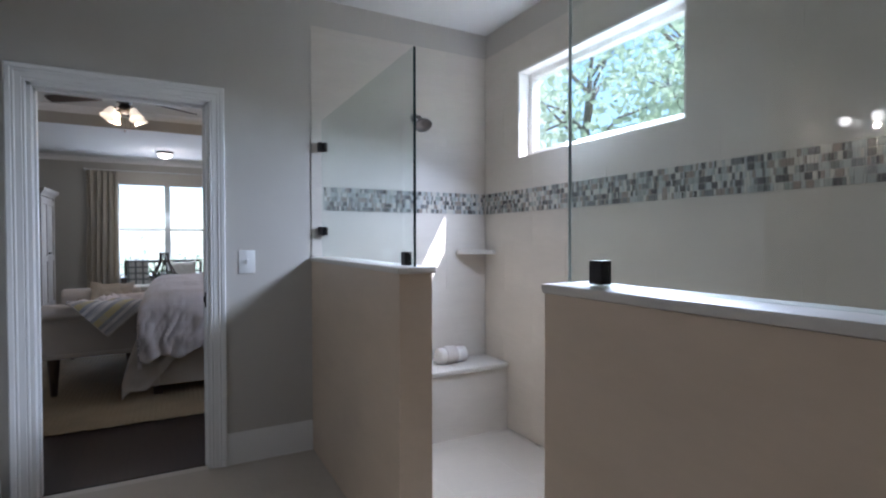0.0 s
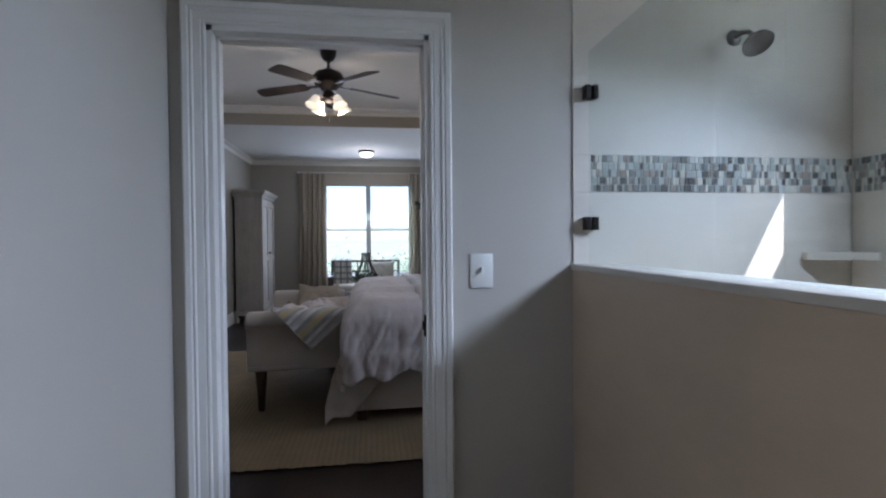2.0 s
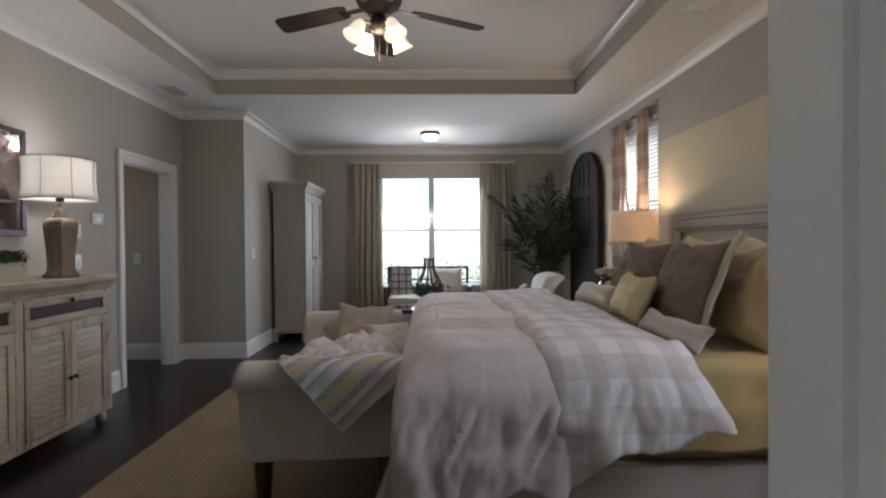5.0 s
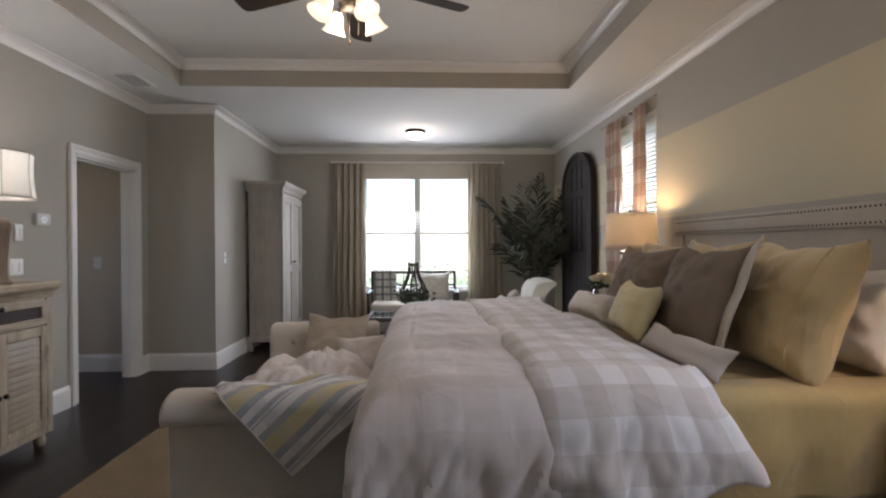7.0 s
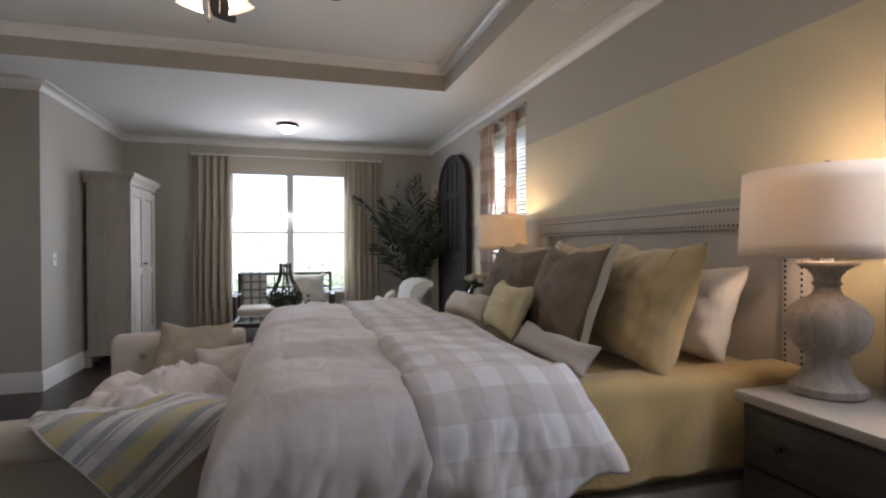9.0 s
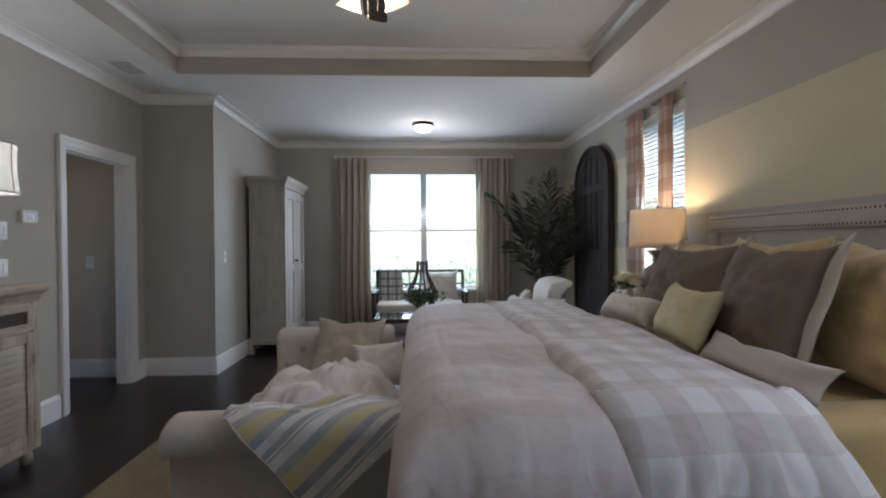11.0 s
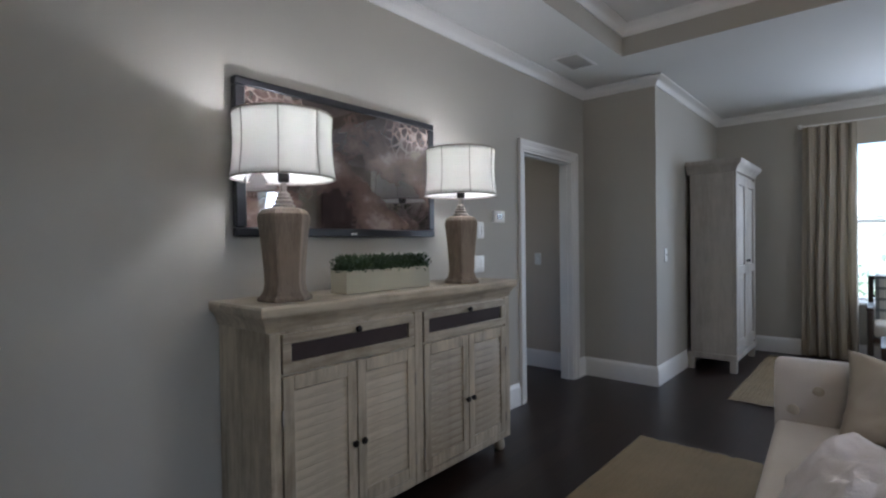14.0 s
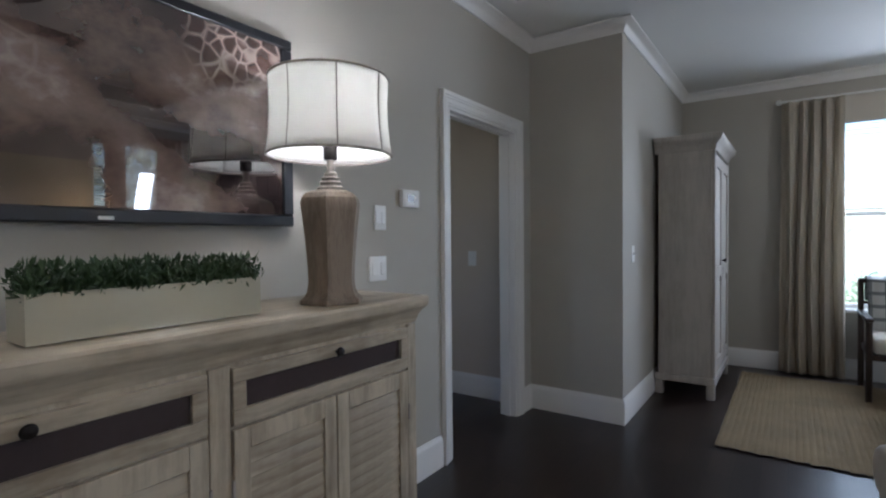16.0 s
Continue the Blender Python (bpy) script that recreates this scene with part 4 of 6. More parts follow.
pillow("sleeping_pillow", "crumpled white cotton sleeping pillow against the headboard", (3.70, 6.20, 0.80), 0.64, 0.42, 0.17, M["whitecloth"], 20, 4)
pillow("euro_pillow", "large mustard gold euro pillow in front of white pillow", (3.40, 6.10, 0.79), 0.62, 0.53, 0.20, M["gold"], 20, -8, welt=True, group="")
pillow("euro_pillow", "large mustard gold euro pillow behind brown pillow", (3.56, 6.86, 0.80), 0.66, 0.53, 0.17, M["gold"], 18, 0)
pillow("throw_pillow", "taupe brown linen pillow with a pale flange", (3.22, 6.39, 0.83), 0.58, 0.47, 0.16, M["brown"], 20, -4, flange=M["ivory"])
pillow("throw_pillow", "taupe brown linen pillow with a pale flange", (3.30, 7.14, 0.82), 0.62, 0.48, 0.16, M["brown"], 22, 6, flange=M["ivory"])
pillow("euro_pillow", "large mustard gold euro pillow", (3.62, 7.50, 0.80), 0.70, 0.52, 0.18, M["gold"], 18, 4)
pillow("accent_pillow", "small pale yellow accent pillow", (3.08, 6.67, 0.84), 0.46, 0.27, 0.13, M["yellow"], 24, -6)
pillow("lumbar_pillow", "long beige linen lumbar pillow", (3.06, 6.13, 0.82), 0.66, 0.13, 0.085, M["beige"], 36, -3)
pillow("bolster", "small white bolster pillow beside yellow pillow", (3.08, 7.25, 0.84), 0.46, 0.17, 0.16, M["whitecloth"], 40, 8)

# ---- foot bench ----
bn = thing("upholstered_bench", "pale linen bench with rolled tufted arms at the bed's foot", "bench", (1.477, 6.9, 0), "", 3.5)
QY = 0.85
part("seat", boxes((-0.355, 0.355, -QY + 0.12, QY - 0.12, 0.35, 0.50), bevel=0.03, seg=3), M["bench_linen"], bn)
part("seat_frame", boxes((-0.36, 0.36, -QY + 0.03, QY - 0.03, 0.315, 0.355), bevel=0.008), M["bench_linen"], bn)


def bench_arm(s):
    prof = [(-0.025, 0.325), (-0.028, 0.45), (-0.030, 0.650), (-0.036, 0.664), (-0.070, 0.662), (-0.098, 0.674), (-0.115, 0.70), (-0.113, 0.735), (-0.09, 0.760), (-0.05, 0.775), (0.0, 0.776), (0.04, 0.765), (0.062, 0.735), (0.066, 0.69), (0.058, 0.62), (0.055, 0.45), (0.05, 0.325)]
    prof = [(d, z - 0.02 if z > 0.6 else z) for d, z in prof]
    bm = bmesh.new()
    xs = [-0.36, -0.35, -0.335] + [-0.30 + 0.075 * i for i in range(9)] + [0.335, 0.35, 0.36]
    rows = []
    for x in xs:
        k = 0.93 if abs(x) > 0.355 else 0.98 if abs(x) > 0.345 else 1
        rows.append([bm.verts.new((x, s * (QY - 0.06) - s * d * k, 0.5 + (z - 0.5) * k)) for d, z in prof])
    n = len(prof)
    for a, b in zip(rows, rows[1:]):
        for j in range(n):
            bm.faces.new((a[j], b[j], b[(j + 1) % n], a[(j + 1) % n]))
    bm.faces.new(rows[0]), bm.faces.new(rows[-1][::-1])
    arm = part("arm", bm, M["bench_linen"], bn, "rolled linen arm", 42)
    # buttons in darker tan, their colour stands in for shade in the tuft dimples
    for z, row in ((0.545, (-0.29, -0.1, 0.1, 0.29)), (0.64, (-0.2, 0.0, 0.2))):
        for x in row:
            part("tuft_button", lathe([(0.024, 0), (0.020, 0.008), (0, 0.013)], 12), M["tan"], arm, at=pose(x, s * (QY - 0.06) - s * 0.0595, z, 90 * s))
    return arm


bench_arm(-1), bench_arm(1)
for x in (-0.27, 0.27):
    for y in (-QY + 0.09, QY - 0.09):
        part("leg", lathe([(0.024, 0), (0.030, 0.12), (0.040, 0.24), (0.044, 0.318)], 14, at=(x, y, 0)), M["dark_wood"], bn, "tapered dark wooden leg")

# striped throw hanging over the arm
th = thing("striped_throw", "yellow, grey and white striped throw over the bench arm", "throw blanket", (1.62, 6.10, 0.757))


def throw_at(u, v):
    # flat: u across, v from the hanging hem to the seat
    a = -0.26 + 0.56 * u
    tipped = 0.31 * (1 - abs(u - 0.5) / 0.5) if u < 0.5 else 0.31 * (1 - (u - 0.5) / 0.5 * 0.8)
    hang = max(0.02, tipped)
    e = -0.20 + (0.20 + hang) * (1 - v)
    n = noise.noise((a * 5, e * 5, 3.1))
    if e > 0:
        ox, dz = fold(e, 0.06)
        return a + 0.004 * n, -0.095 - ox - 0.006 * (1 + math.sin(a * 24 + e * 5)), 0.016 - dz + 0.003 * n
    k = -e
    z = 0.018 + 0.035 * max(0, noise.noise((a * 7, k * 9, 6.0))) - 0.30 * max(0, k - 0.12) + 0.05 * n * min(1, k / 0.1)
    return a + 0.010 * n, -0.095 + k * 0.95, z


def throw_uv(u, v):
    hang = max(0.02, 0.31 * (1 - abs(u - 0.5) / 0.5 * (1 if u < 0.5 else 0.8)))
    up = (0.20 + hang) * v - hang
    return 0.70 * 0.56 * u - 0.71 * up + 0.3, 0.71 * 0.56 * u + 0.70 * up + 0.3


part("cloth", cloth(throw_at, 56, 64, uv=throw_uv), M["stripe"], th, thick=0.008)
part("hem", tube([throw_at(k / 80, 0.0) for k in range(81)], 0.005, 6), M["whitecloth"], th, "pale stitched hem")

kt = thing("knit_throw", "blush knitted throw heaped on the bench seat", "throw blanket", (1.55, 6.62, 0.50))


def heap(u, v):
    a, b = u - 0.5, v - 0.5
    q = max(0, 1 - (2 * abs(a)) ** 4) * max(0, 1 - (2 * abs(b)) ** 4)
    w = noise.noise((a * 2.2 + 2, b * 2.2, 1.0))
    lap = 1 - 2.2 * abs(noise.noise((a * 3.4 + 5, b * 4.2, 2.0)))
    ridge = 0.035 * math.sin(13 * b + 3 * a + 4 * w) + 0.055 * lap + 0.025 * (1 - 2 * abs(noise.noise((a * 8, b * 7, 4.0)))) + 0.012 * noise.noise((a * 19, b * 17, 7.0))
    return a * 0.70 + 0.05 * noise.noise((b * 4, a * 3, 8)), b * 0.80, 0.006 + q * max(0.01, 0.155 + ridge)


part("cloth", cloth(heap, 90, 90), M["blush"], kt, thick=0.01)
for v in (0.14, 0.86):
    part("border", tube([(lambda p: (p[0], p[1], p[2] + 0.004))(heap(0.06 + 0.88 * k / 70, v)) for k in range(71)], 0.008, 6), M["blush"], kt, "ribbed knitted border")
pillow("cushion", "tan cushion leaning on the bench arm", (1.51, 7.42, 0.50), 0.42, 0.37, 0.14, M["tan"], -27, -100, group="cushions on the bench")
pillow("cushion", "blush cushion slumped beside the tan cushion", (1.76, 7.22, 0.50), 0.30, 0.27, 0.14, M["blush"], -35, -70, group="cushions on the bench")

# ---- rugs ----


def rug(label, x0, x1, y0, y1, seed):
    ob = thing("jute_rug", label, "rug", ((x0 + x1) / 2, (y0 + y1) / 2, 0.0))
    w, h = (x1 - x0) / 2, (y1 - y0) / 2
    rows = max(6, int((x1 - x0) / 0.034))
    bm = bmesh.new()
    for i in range(rows):
        a0, a1 = -w + 2 * w * i / rows, -w + 2 * w * (i + 1) / rows
        n, jig = 70, random.uniform(-0.012, 0.012)
        ring = []
        for k in range(n + 1):
            y = -h + 2 * h * k / n + (jig if k in (0, n) else 0)
            ring.append([bm.verts.new((a, y, z)) for a, z in ((a0, 0.0095), (a0 + 0.004, 0.011), ((a0 + a1) / 2, 0.0125 + 0.004 * noise.noise((a0 * 30, y * 22, seed))), (a1 - 0.004, 0.011), (a1, 0.0095))])
        for p, q in zip(ring, ring[1:]):
            for j in range(4):
                bm.faces.new((p[j], p[j + 1], q[j + 1], q[j]))
    tagged(part("weave", bm, M["jute"], ob, "braided rows of jute", 60), "", "", "", "stuff")
    return ob


rug("large tan woven jute rug under the bed", 0.235, 3.6, 5.10, 8.29, 1)
rug("tan woven jute rug in the sitting area", 0.50, 3.3, 9.49, 11.52, 5)

# ---- dresser side ----
dr = thing("sideboard", "whitewashed wood sideboard with louvred doors and two drawers", "sideboard", (-0.52, 6.78, 0))
DX0, DX1 = -0.215, 0.18
LY = 0.825
part("body", boxes((DX0, DX1, -LY, LY, 0.085, 0.98), bevel=0.006), M["washed_v"], dr)
tp = bmesh.new()
COVE = [(0.0, 0.955), (0.008, 0.958), (0.012, 0.97), (0.018, 0.988), (0.030, 1.008), (0.040, 1.016), (0.045, 1.024), (0.047, 1.052), (0.042, 1.06), (-0.1, 1.06), (-0.1, 0.955)]
sweep(COVE, [(DX0 + 0.01, LY), (DX1 - 0.003, LY), (DX1 - 0.003, -LY), (DX0 + 0.01, -LY)], False, tp)
box(tp, DX0, DX1 - 0.09, -LY + 0.09, LY - 0.09, 0.981, 1.0595)
part("top", tp, M["washed"], dr, "thick moulded top", 35)
part("face_frame", boxes((DX1, DX1 + 0.012, -LY, -LY + 0.05, 0.085, 0.954), (DX1, DX1 + 0.012, LY - 0.05, LY, 0.085, 0.954), (DX1, DX1 + 0.012, -0.03, 0.03, 0.085, 0.954), (DX1, DX1 + 0.012, -LY + 0.05, -0.03, 0.085, 0.125), (DX1, DX1 + 0.012, 0.03, LY - 0.05, 0.085, 0.125), bevel=0.002), M["washed_v"], dr)
for y in (-LY + 0.05, LY - 0.05):
    for x in (DX0 + 0.05, DX1 - 0.04):
        part("foot", lathe([(0.026, 0), (0.034, 0.02), (0.034, 0.05), (0.022, 0.07), (0.03, 0.086)], 16, at=(x, y, 0)), M["washed_v"], dr)


def knob(parent, x, y, z):
    part("knob", lathe([(0.006, 0), (0.006, 0.008), (0.013, 0.012), (0.016, 0.018), (0.013, 0.025), (0, 0.028)], 14), M["bronze"], parent, "dark bronze knob", at=pose(x, y, z, 0, 90, 0))


for y0, y1 in ((-LY + 0.055, -0.035), (0.035, LY - 0.055)):
    bm = bmesh.new()
    for r in ((y0, y1, 0.905, 0.945), (y0, y1, 0.79, 0.832), (y0, y0 + 0.04, 0.832, 0.905), (y1 - 0.04, y1, 0.832, 0.905)):
        box(bm, DX1 + 0.001, DX1 + 0.017, *r, bevel=0.002)
    dw = part("drawer", bm, M["washed"], dr, "drawer front with an inset glass strip")
    part("glass_strip", boxes((DX1 + 0.001, DX1 + 0.006, y0 + 0.039, y1 - 0.039, 0.831, 0.906)), M["mirror_glass"], dw, "dark inset glass strip")
    knob(dw, DX1 + 0.016, (y0 + y1) / 2, 0.922)
    half = (y0 + y1) / 2
    for k, (p, q) in enumerate(((y0, half - 0.003), (half + 0.003, y1))):
        bm = bmesh.new()
        for r in ((p, p + 0.05, 0.13, 0.78), (q - 0.05, q, 0.13, 0.78), (p + 0.05, q - 0.05, 0.13, 0.19), (p + 0.05, q - 0.05, 0.72, 0.78)):
            box(bm, DX1 + 0.001, DX1 + 0.017, *r, bevel=0.002)
        dd = part("door", bm, M["washed_v"], dr, "louvred cabinet door")
        for j in range(13):
            z = 0.205 + j * 0.040
            s = boxes((-0.003, 0.003, p + 0.048, q - 0.048, -0.022, 0.022), bevel=0.0012)
            part("slat", s, M["washed"], dd, at=pose(DX1 + 0.006, 0, z + 0.008 + random.uniform(-0.002, 0.002), 0, -8 + random.uniform(-4, 4), 0))
        knob(dd, DX1 + 0.016, (q - 0.022) if k == 0 else (p + 0.022), 0.42)
        for z in (0.22, 0.62):
            yy = p - 0.003 if k == 0 else q + 0.003
            part("hinge", boxes((DX1 + 0.012, DX1 + 0.020, yy - 0.004, yy + 0.004, z - 0.03, z + 0.03), bevel=0.001), M["ash"], dd, "narrow hinge")


def urn_lamp(x, y):
    """Six-sided carved urn with a panelled bell shade."""
    ob = thing("table_lamp", "carved brown wood urn lamp with a glowing white shade", "table lamp", (x, y, 1.060), "lamps on the sideboard", 8)
    urn = [(0.112, 0.0), (0.116, 0.006), (0.114, 0.016), (0.100, 0.026), (0.090, 0.045), (0.085, 0.075), (0.087, 0.13), (0.095, 0.22), (0.105, 0.31), (0.110, 0.345), (0.105, 0.366), (0.092, 0.382), (0.066, 0.392), (0.03, 0.397)]
    part("base", lathe(urn, 6), M["lamp_wood"], ob, "six-sided carved brown wood urn", 20)
    part("neck", lathe([(0.046, 0.394), (0.048, 0.402), (0.034, 0.411), (0.040, 0.421), (0.028, 0.428), (0.034, 0.436), (0.022, 0.442), (0.024, 0.452), (0.012, 0.462), (0.013, 0.515), (0.018, 0.52), (0.016, 0.55)], 18), M["ash"], ob, "pale turned neck")
    part("socket", lathe([(0.020, 0.500), (0.024, 0.506), (0.024, 0.535), (0.018, 0.552), (0, 0.553)], 14), M["bronze"], ob, "dark bulb socket")
    part("harp", tube([(0.02, 0, 0.53), (0.055, 0, 0.60), (0.06, 0, 0.68), (0.04, 0, 0.755), (0, 0, 0.775), (-0.04, 0, 0.755), (-0.06, 0, 0.68), (-0.055, 0, 0.60), (-0.02, 0, 0.53)], 0.003, 6), M["bronze"], ob)
    n, bm = 48, bmesh.new()

    def sh(u, v):
        a = 2 * math.pi * u
        r = 0.215 - 0.010 * v - 0.008 * math.sin(math.pi * v)
        r *= 1 - 0.010 * abs(math.sin(a * 4))
        return r * math.cos(a), r * math.sin(a), 0.515 + 0.265 * v

    part("shade", cloth(sh, n, 10), M["shade_white"], ob, "panelled white fabric shade", thick=0.0015)
    for v, w in ((0.0, 0.006), (1.0, 0.006)):
        part("trim", tube([sh(k / 48, v) for k in range(49)], w * 0.7, 6), M["ash"], ob, "dark piped rim")
    for k in range(8):
        part("seam", tube([[c * (1.006 if i < 2 else 1) for i, c in enumerate(sh(k / 8, j / 8))] for j in range(9)], 0.0022, 5), M["ash"], ob, "grey seam")
    part("bulb", lathe([(0.012, 0.55), (0.014, 0.575), (0.03, 0.615), (0.028, 0.64), (0.012, 0.658), (0, 0.66)], 14), M["white_bulb"], ob, "glowing bulb")
    lamp("lamp_light", "POINT", pose(x, y, 1.06 + 0.705), 1.9, (0.97, 0.96, 0.95), shadow_soft_size=0.03)


urn_lamp(-0.49, 6.13)
urn_lamp(-0.45, 7.285)

pl = thing("planter", "long cream metal planter box with clipped boxwood", "planter", (-0.49, 6.695, 1.0605))
pb = bmesh.new()
rims = [[pb.verts.new((x, y, z)) for x, y in ((-0.0575, -0.2825), (0.0575, -0.2825), (0.0575, 0.2825), (-0.0575, 0.2825))] for z in (0.0035, 0.112)]
pb.faces.new(rims[0][::-1])
for i in range(4):
    pb.faces.new((rims[0][i], rims[0][(i + 1) % 4], rims[1][(i + 1) % 4], rims[1][i]))
part("box", pb, surface("cream_enamel", (0.58, 0.55, 0.43), 0.16, 0.04, 6, 60, 0.02, metal=0.35), pl, "cream enamelled metal box", None, thick=0.005)
part("soil", boxes((-0.052, 0.052, -0.277, 0.277, 0.09, 0.10)), M["bark"], pl)


def leafy(count, spot, size, seed, lift=0.4, slim=0.28):
    rnd = random.Random(seed)
    vs, fs = [], []
    for _ in range(count):
        p = Vector(spot(rnd))
        d = Vector((rnd.gauss(0, 1), rnd.gauss(0, 1), rnd.gauss(lift, 0.8))).normalized()
        w = d.orthogonal().normalized()
        w = (Matrix.Rotation(rnd.uniform(0, 6.28), 3, d) @ w)
        s = size * rnd.uniform(0.6, 1.3)
        i = len(vs)
        n = d.cross(w)
        vs += [p, p + d * s * 0.5 + w * s * slim + n * s * 0.06, p + d * s, p + d * s * 0.5 - w * s * slim + n * s * 0.06]
        fs += [(i, i + 1, i + 2), (i, i + 2, i + 3)]
    me = bpy.data.meshes.new("leaves")
    me.from_pydata([tuple(v) for v in vs], [], fs)
    return me


bx = new("foliage", leafy(5200, lambda r: (max(-0.07, min(0.07, r.gauss(0, 0.034))), r.uniform(-0.285, 0.285), 0.100 + min(0.065, abs(r.gauss(0, 0.030)))), 0.026, 3, 1.3, 0.15))
bx.data.materials.append(M["box_leaf"])
bx.parent = pl
tagged(bx, "clipped dark green boxwood", "", "", "stuff")

tv = thing("television", "flat black-framed television hung above the sideboard", "television", (-0.738, 6.67, 1.686))
part("back", boxes((0, 0.020, -0.60, 0.60, -0.31, 0.31), bevel=0.01), M["black"], tv)
bz = bmesh.new()
for r in ((-0.65, 0.65, 0.315, 0.353), (-0.65, 0.65, -0.353, -0.31), (-0.65, -0.60, -0.31, 0.315), (0.60, 0.65, -0.31, 0.315)):
    box(bz, 0.012, 0.050, *r, bevel=0.006)
part("bezel", bz, M["black"], tv, "glossy black bezel")
part("screen", boxes((0.021, 0.042, -0.602, 0.602, -0.312, 0.317)), M["screen"], tv, "screen with a blurred brown animal-hide pattern", None)
part("badge", boxes((0.0502, 0.0512, -0.02, 0.02, -0.343, -0.333)), M["plate"], tv, "small pale badge", None)

for nm, lb, y, z, w, h in (("thermostat", "white wall thermostat with a small display", 8.08, 1.487, 0.135, 0.088), ("wall_plate", "white two-gang switch plate", 7.862, 1.384, 0.080, 0.118), ("wall_plate", "white wide switch plate low beside the sideboard", 7.843, 1.142, 0.12, 0.118)):
    ob = thing(nm, lb, "wall control", (-0.74, y, z))
    part("plate", boxes((0, 0.008 if nm != "thermostat" else 0.024, -w / 2, w / 2, -h / 2, h / 2), bevel=0.003, seg=2), M["plate"], ob)
    if nm == "thermostat":
        part("display", boxes((0.0242, 0.0252, -0.03, 0.03, -0.018, 0.02)), M["mirror_glass"], ob, "small grey display", None)
        part("button", boxes((0.0242, 0.027, 0.042, 0.056, -0.01, 0.01), bevel=0.001), M["plate"], ob)
    else:
        for k in range(2):
            part("rocker", boxes((0.008, 0.012, -w / 4 - 0.014 + k * w / 2, -w / 4 + 0.014 + k * w / 2, -0.03, 0.03), bevel=0.0015), M["plate"], ob)
for at, turn in (((-0.06, 9.81, 1.16), 0), ((-1.25, 9.556, 1.12), -90)):
    ob = thing("wall_switch", "white toggle switch plate", "light switch", at, "", turn)
    part("plate", boxes((0, 0.006, -0.038, 0.038, -0.06, 0.06), bevel=0.002), M["plate"], ob)
    part("toggle", boxes((0.006, 0.018, -0.005, 0.005, -0.006, 0.012), bevel=0.001), M["plate"], ob)

# ---- armoire ----
ar = thing("armoire", "tall cream painted armoire with carved panelled doors", "armoire", (0.19, 10.93, 0))
AX, AY = 0.205, 0.49
part("body", boxes((-0.205, AX - 0.02, -AY, AY, 0.13, 1.96), bevel=0.006), M["cream"], ar)
cr = bmesh.new()
sweep([(0, 1.95), (0.006, 1.955), (0.012, 1.985), (0.03, 2.01), (0.05, 2.03), (0.056, 2.045), (0.056, 2.068), (0.05, 2.075), (-0.12, 2.075), (-0.12, 1.95)], [(-0.23, AY), (AX, AY), (AX, -AY), (-0.23, -AY)], False, cr)
box(cr, -0.235, AX - 0.1, -AY + 0.11, AY - 0.11, 1.961, 2.0745)
part("cornice", cr, M["cream"], ar, "stepped cornice", 35)
part("plinth", boxes((-0.235, AX + 0.008, -AY - 0.008, AY + 0.008, 0.115, 0.175), bevel=0.006), M["cream"], ar)
for y in (-AY + 0.03, AY - 0.03):
    for x in (-0.2, AX - 0.03):
        part("foot", boxes((x - 0.03, x + 0.03, y - 0.03, y + 0.03, 0, 0.116), bevel=0.006), M["cream"], ar)
for s in (-1, 1):
    p, q = sorted((s * 0.004, s * (AY - 0.04)))
    bm = bmesh.new()
    for r in ((p, p + 0.075, 0.2, 1.92), (q - 0.075, q, 0.2, 1.92), (p + 0.075, q - 0.075, 0.2, 0.30), (p + 0.075, q - 0.075, 1.83, 1.92), (p + 0.075, q - 0.075, 0.95, 1.04)):
        box(bm, AX - 0.02, AX + 0.004, *r, bevel=0.004)
    d = part("door", bm, M["cream"], ar, "carved panelled door")
    for z0, z1 in ((0.3, 0.95), (1.04, 1.83)):
        part("panel", boxes((AX - 0.019, AX - 0.008, p + 0.074, q - 0.074, z0, z1), (AX - 0.012, AX - 0.002, p + 0.105, q - 0.105, z0 + 0.04, z1 - 0.04), bevel=0.006), M["cream"], d)
    part("pull", lathe([(0.005, 0), (0.005, 0.012), (0.013, 0.018), (0.013, 0.026), (0, 0.03)], 12), M["bronze"], d, "dark knob", at=pose(AX + 0.003, s * 0.04, 1.08, 0, 90, 0))
for y in (-AY, AY - 0.038):
    part("corner_post", boxes((AX - 0.02, AX + 0.004, y, y + 0.038, 0.176, 1.95), bevel=0.004), M["cream"], ar)

# ---- nightstands and their lamps ----


def nightstand(y, label):
    ob = thing("nightstand", label, "nightstand", (3.83, y, 0), "nightstands beside the bed")
    part("top", boxes((-0.255, 0.25, -0.36, 0.36, 0.735, 0.77), bevel=0.006, seg=2), M["stand_top"], ob, "pale stone-coloured top")
    part("body", boxes((-0.235, 0.24, -0.34, 0.34, 0.10, 0.734), bevel=0.004), M["grey_wood"], ob, "grey washed wooden body")
    for z0, z1 in ((0.13, 0.32), (0.33, 0.52), (0.53, 0.72)):
        d = part("drawer", boxes((-0.25, -0.236, -0.32, 0.32, z0, z1), bevel=0.004), M["grey_wood"], ob)
        for k in (-0.18, 0.18):
            part("knob", lathe([(0.005, 0), (0.005, 0.01), (0.013, 0.016), (0.012, 0.024), (0, 0.027)], 12), M["bronze"], d, "dark knob", at=pose(-0.25, k, (z0 + z1) / 2, 0, -90, 0))
    for a in (-0.2, 0.2):
        for b in (-0.3, 0.3):
            part("leg", boxes((a - 0.02, a + 0.02, b - 0.02, b + 0.02, 0, 0.1), bevel=0.003), M["grey_wood"], ob)


nightstand(5.33, "grey washed nightstand with a pale top beside the bed")
nightstand(8.36, "grey washed nightstand with a pale top and flowers on it")


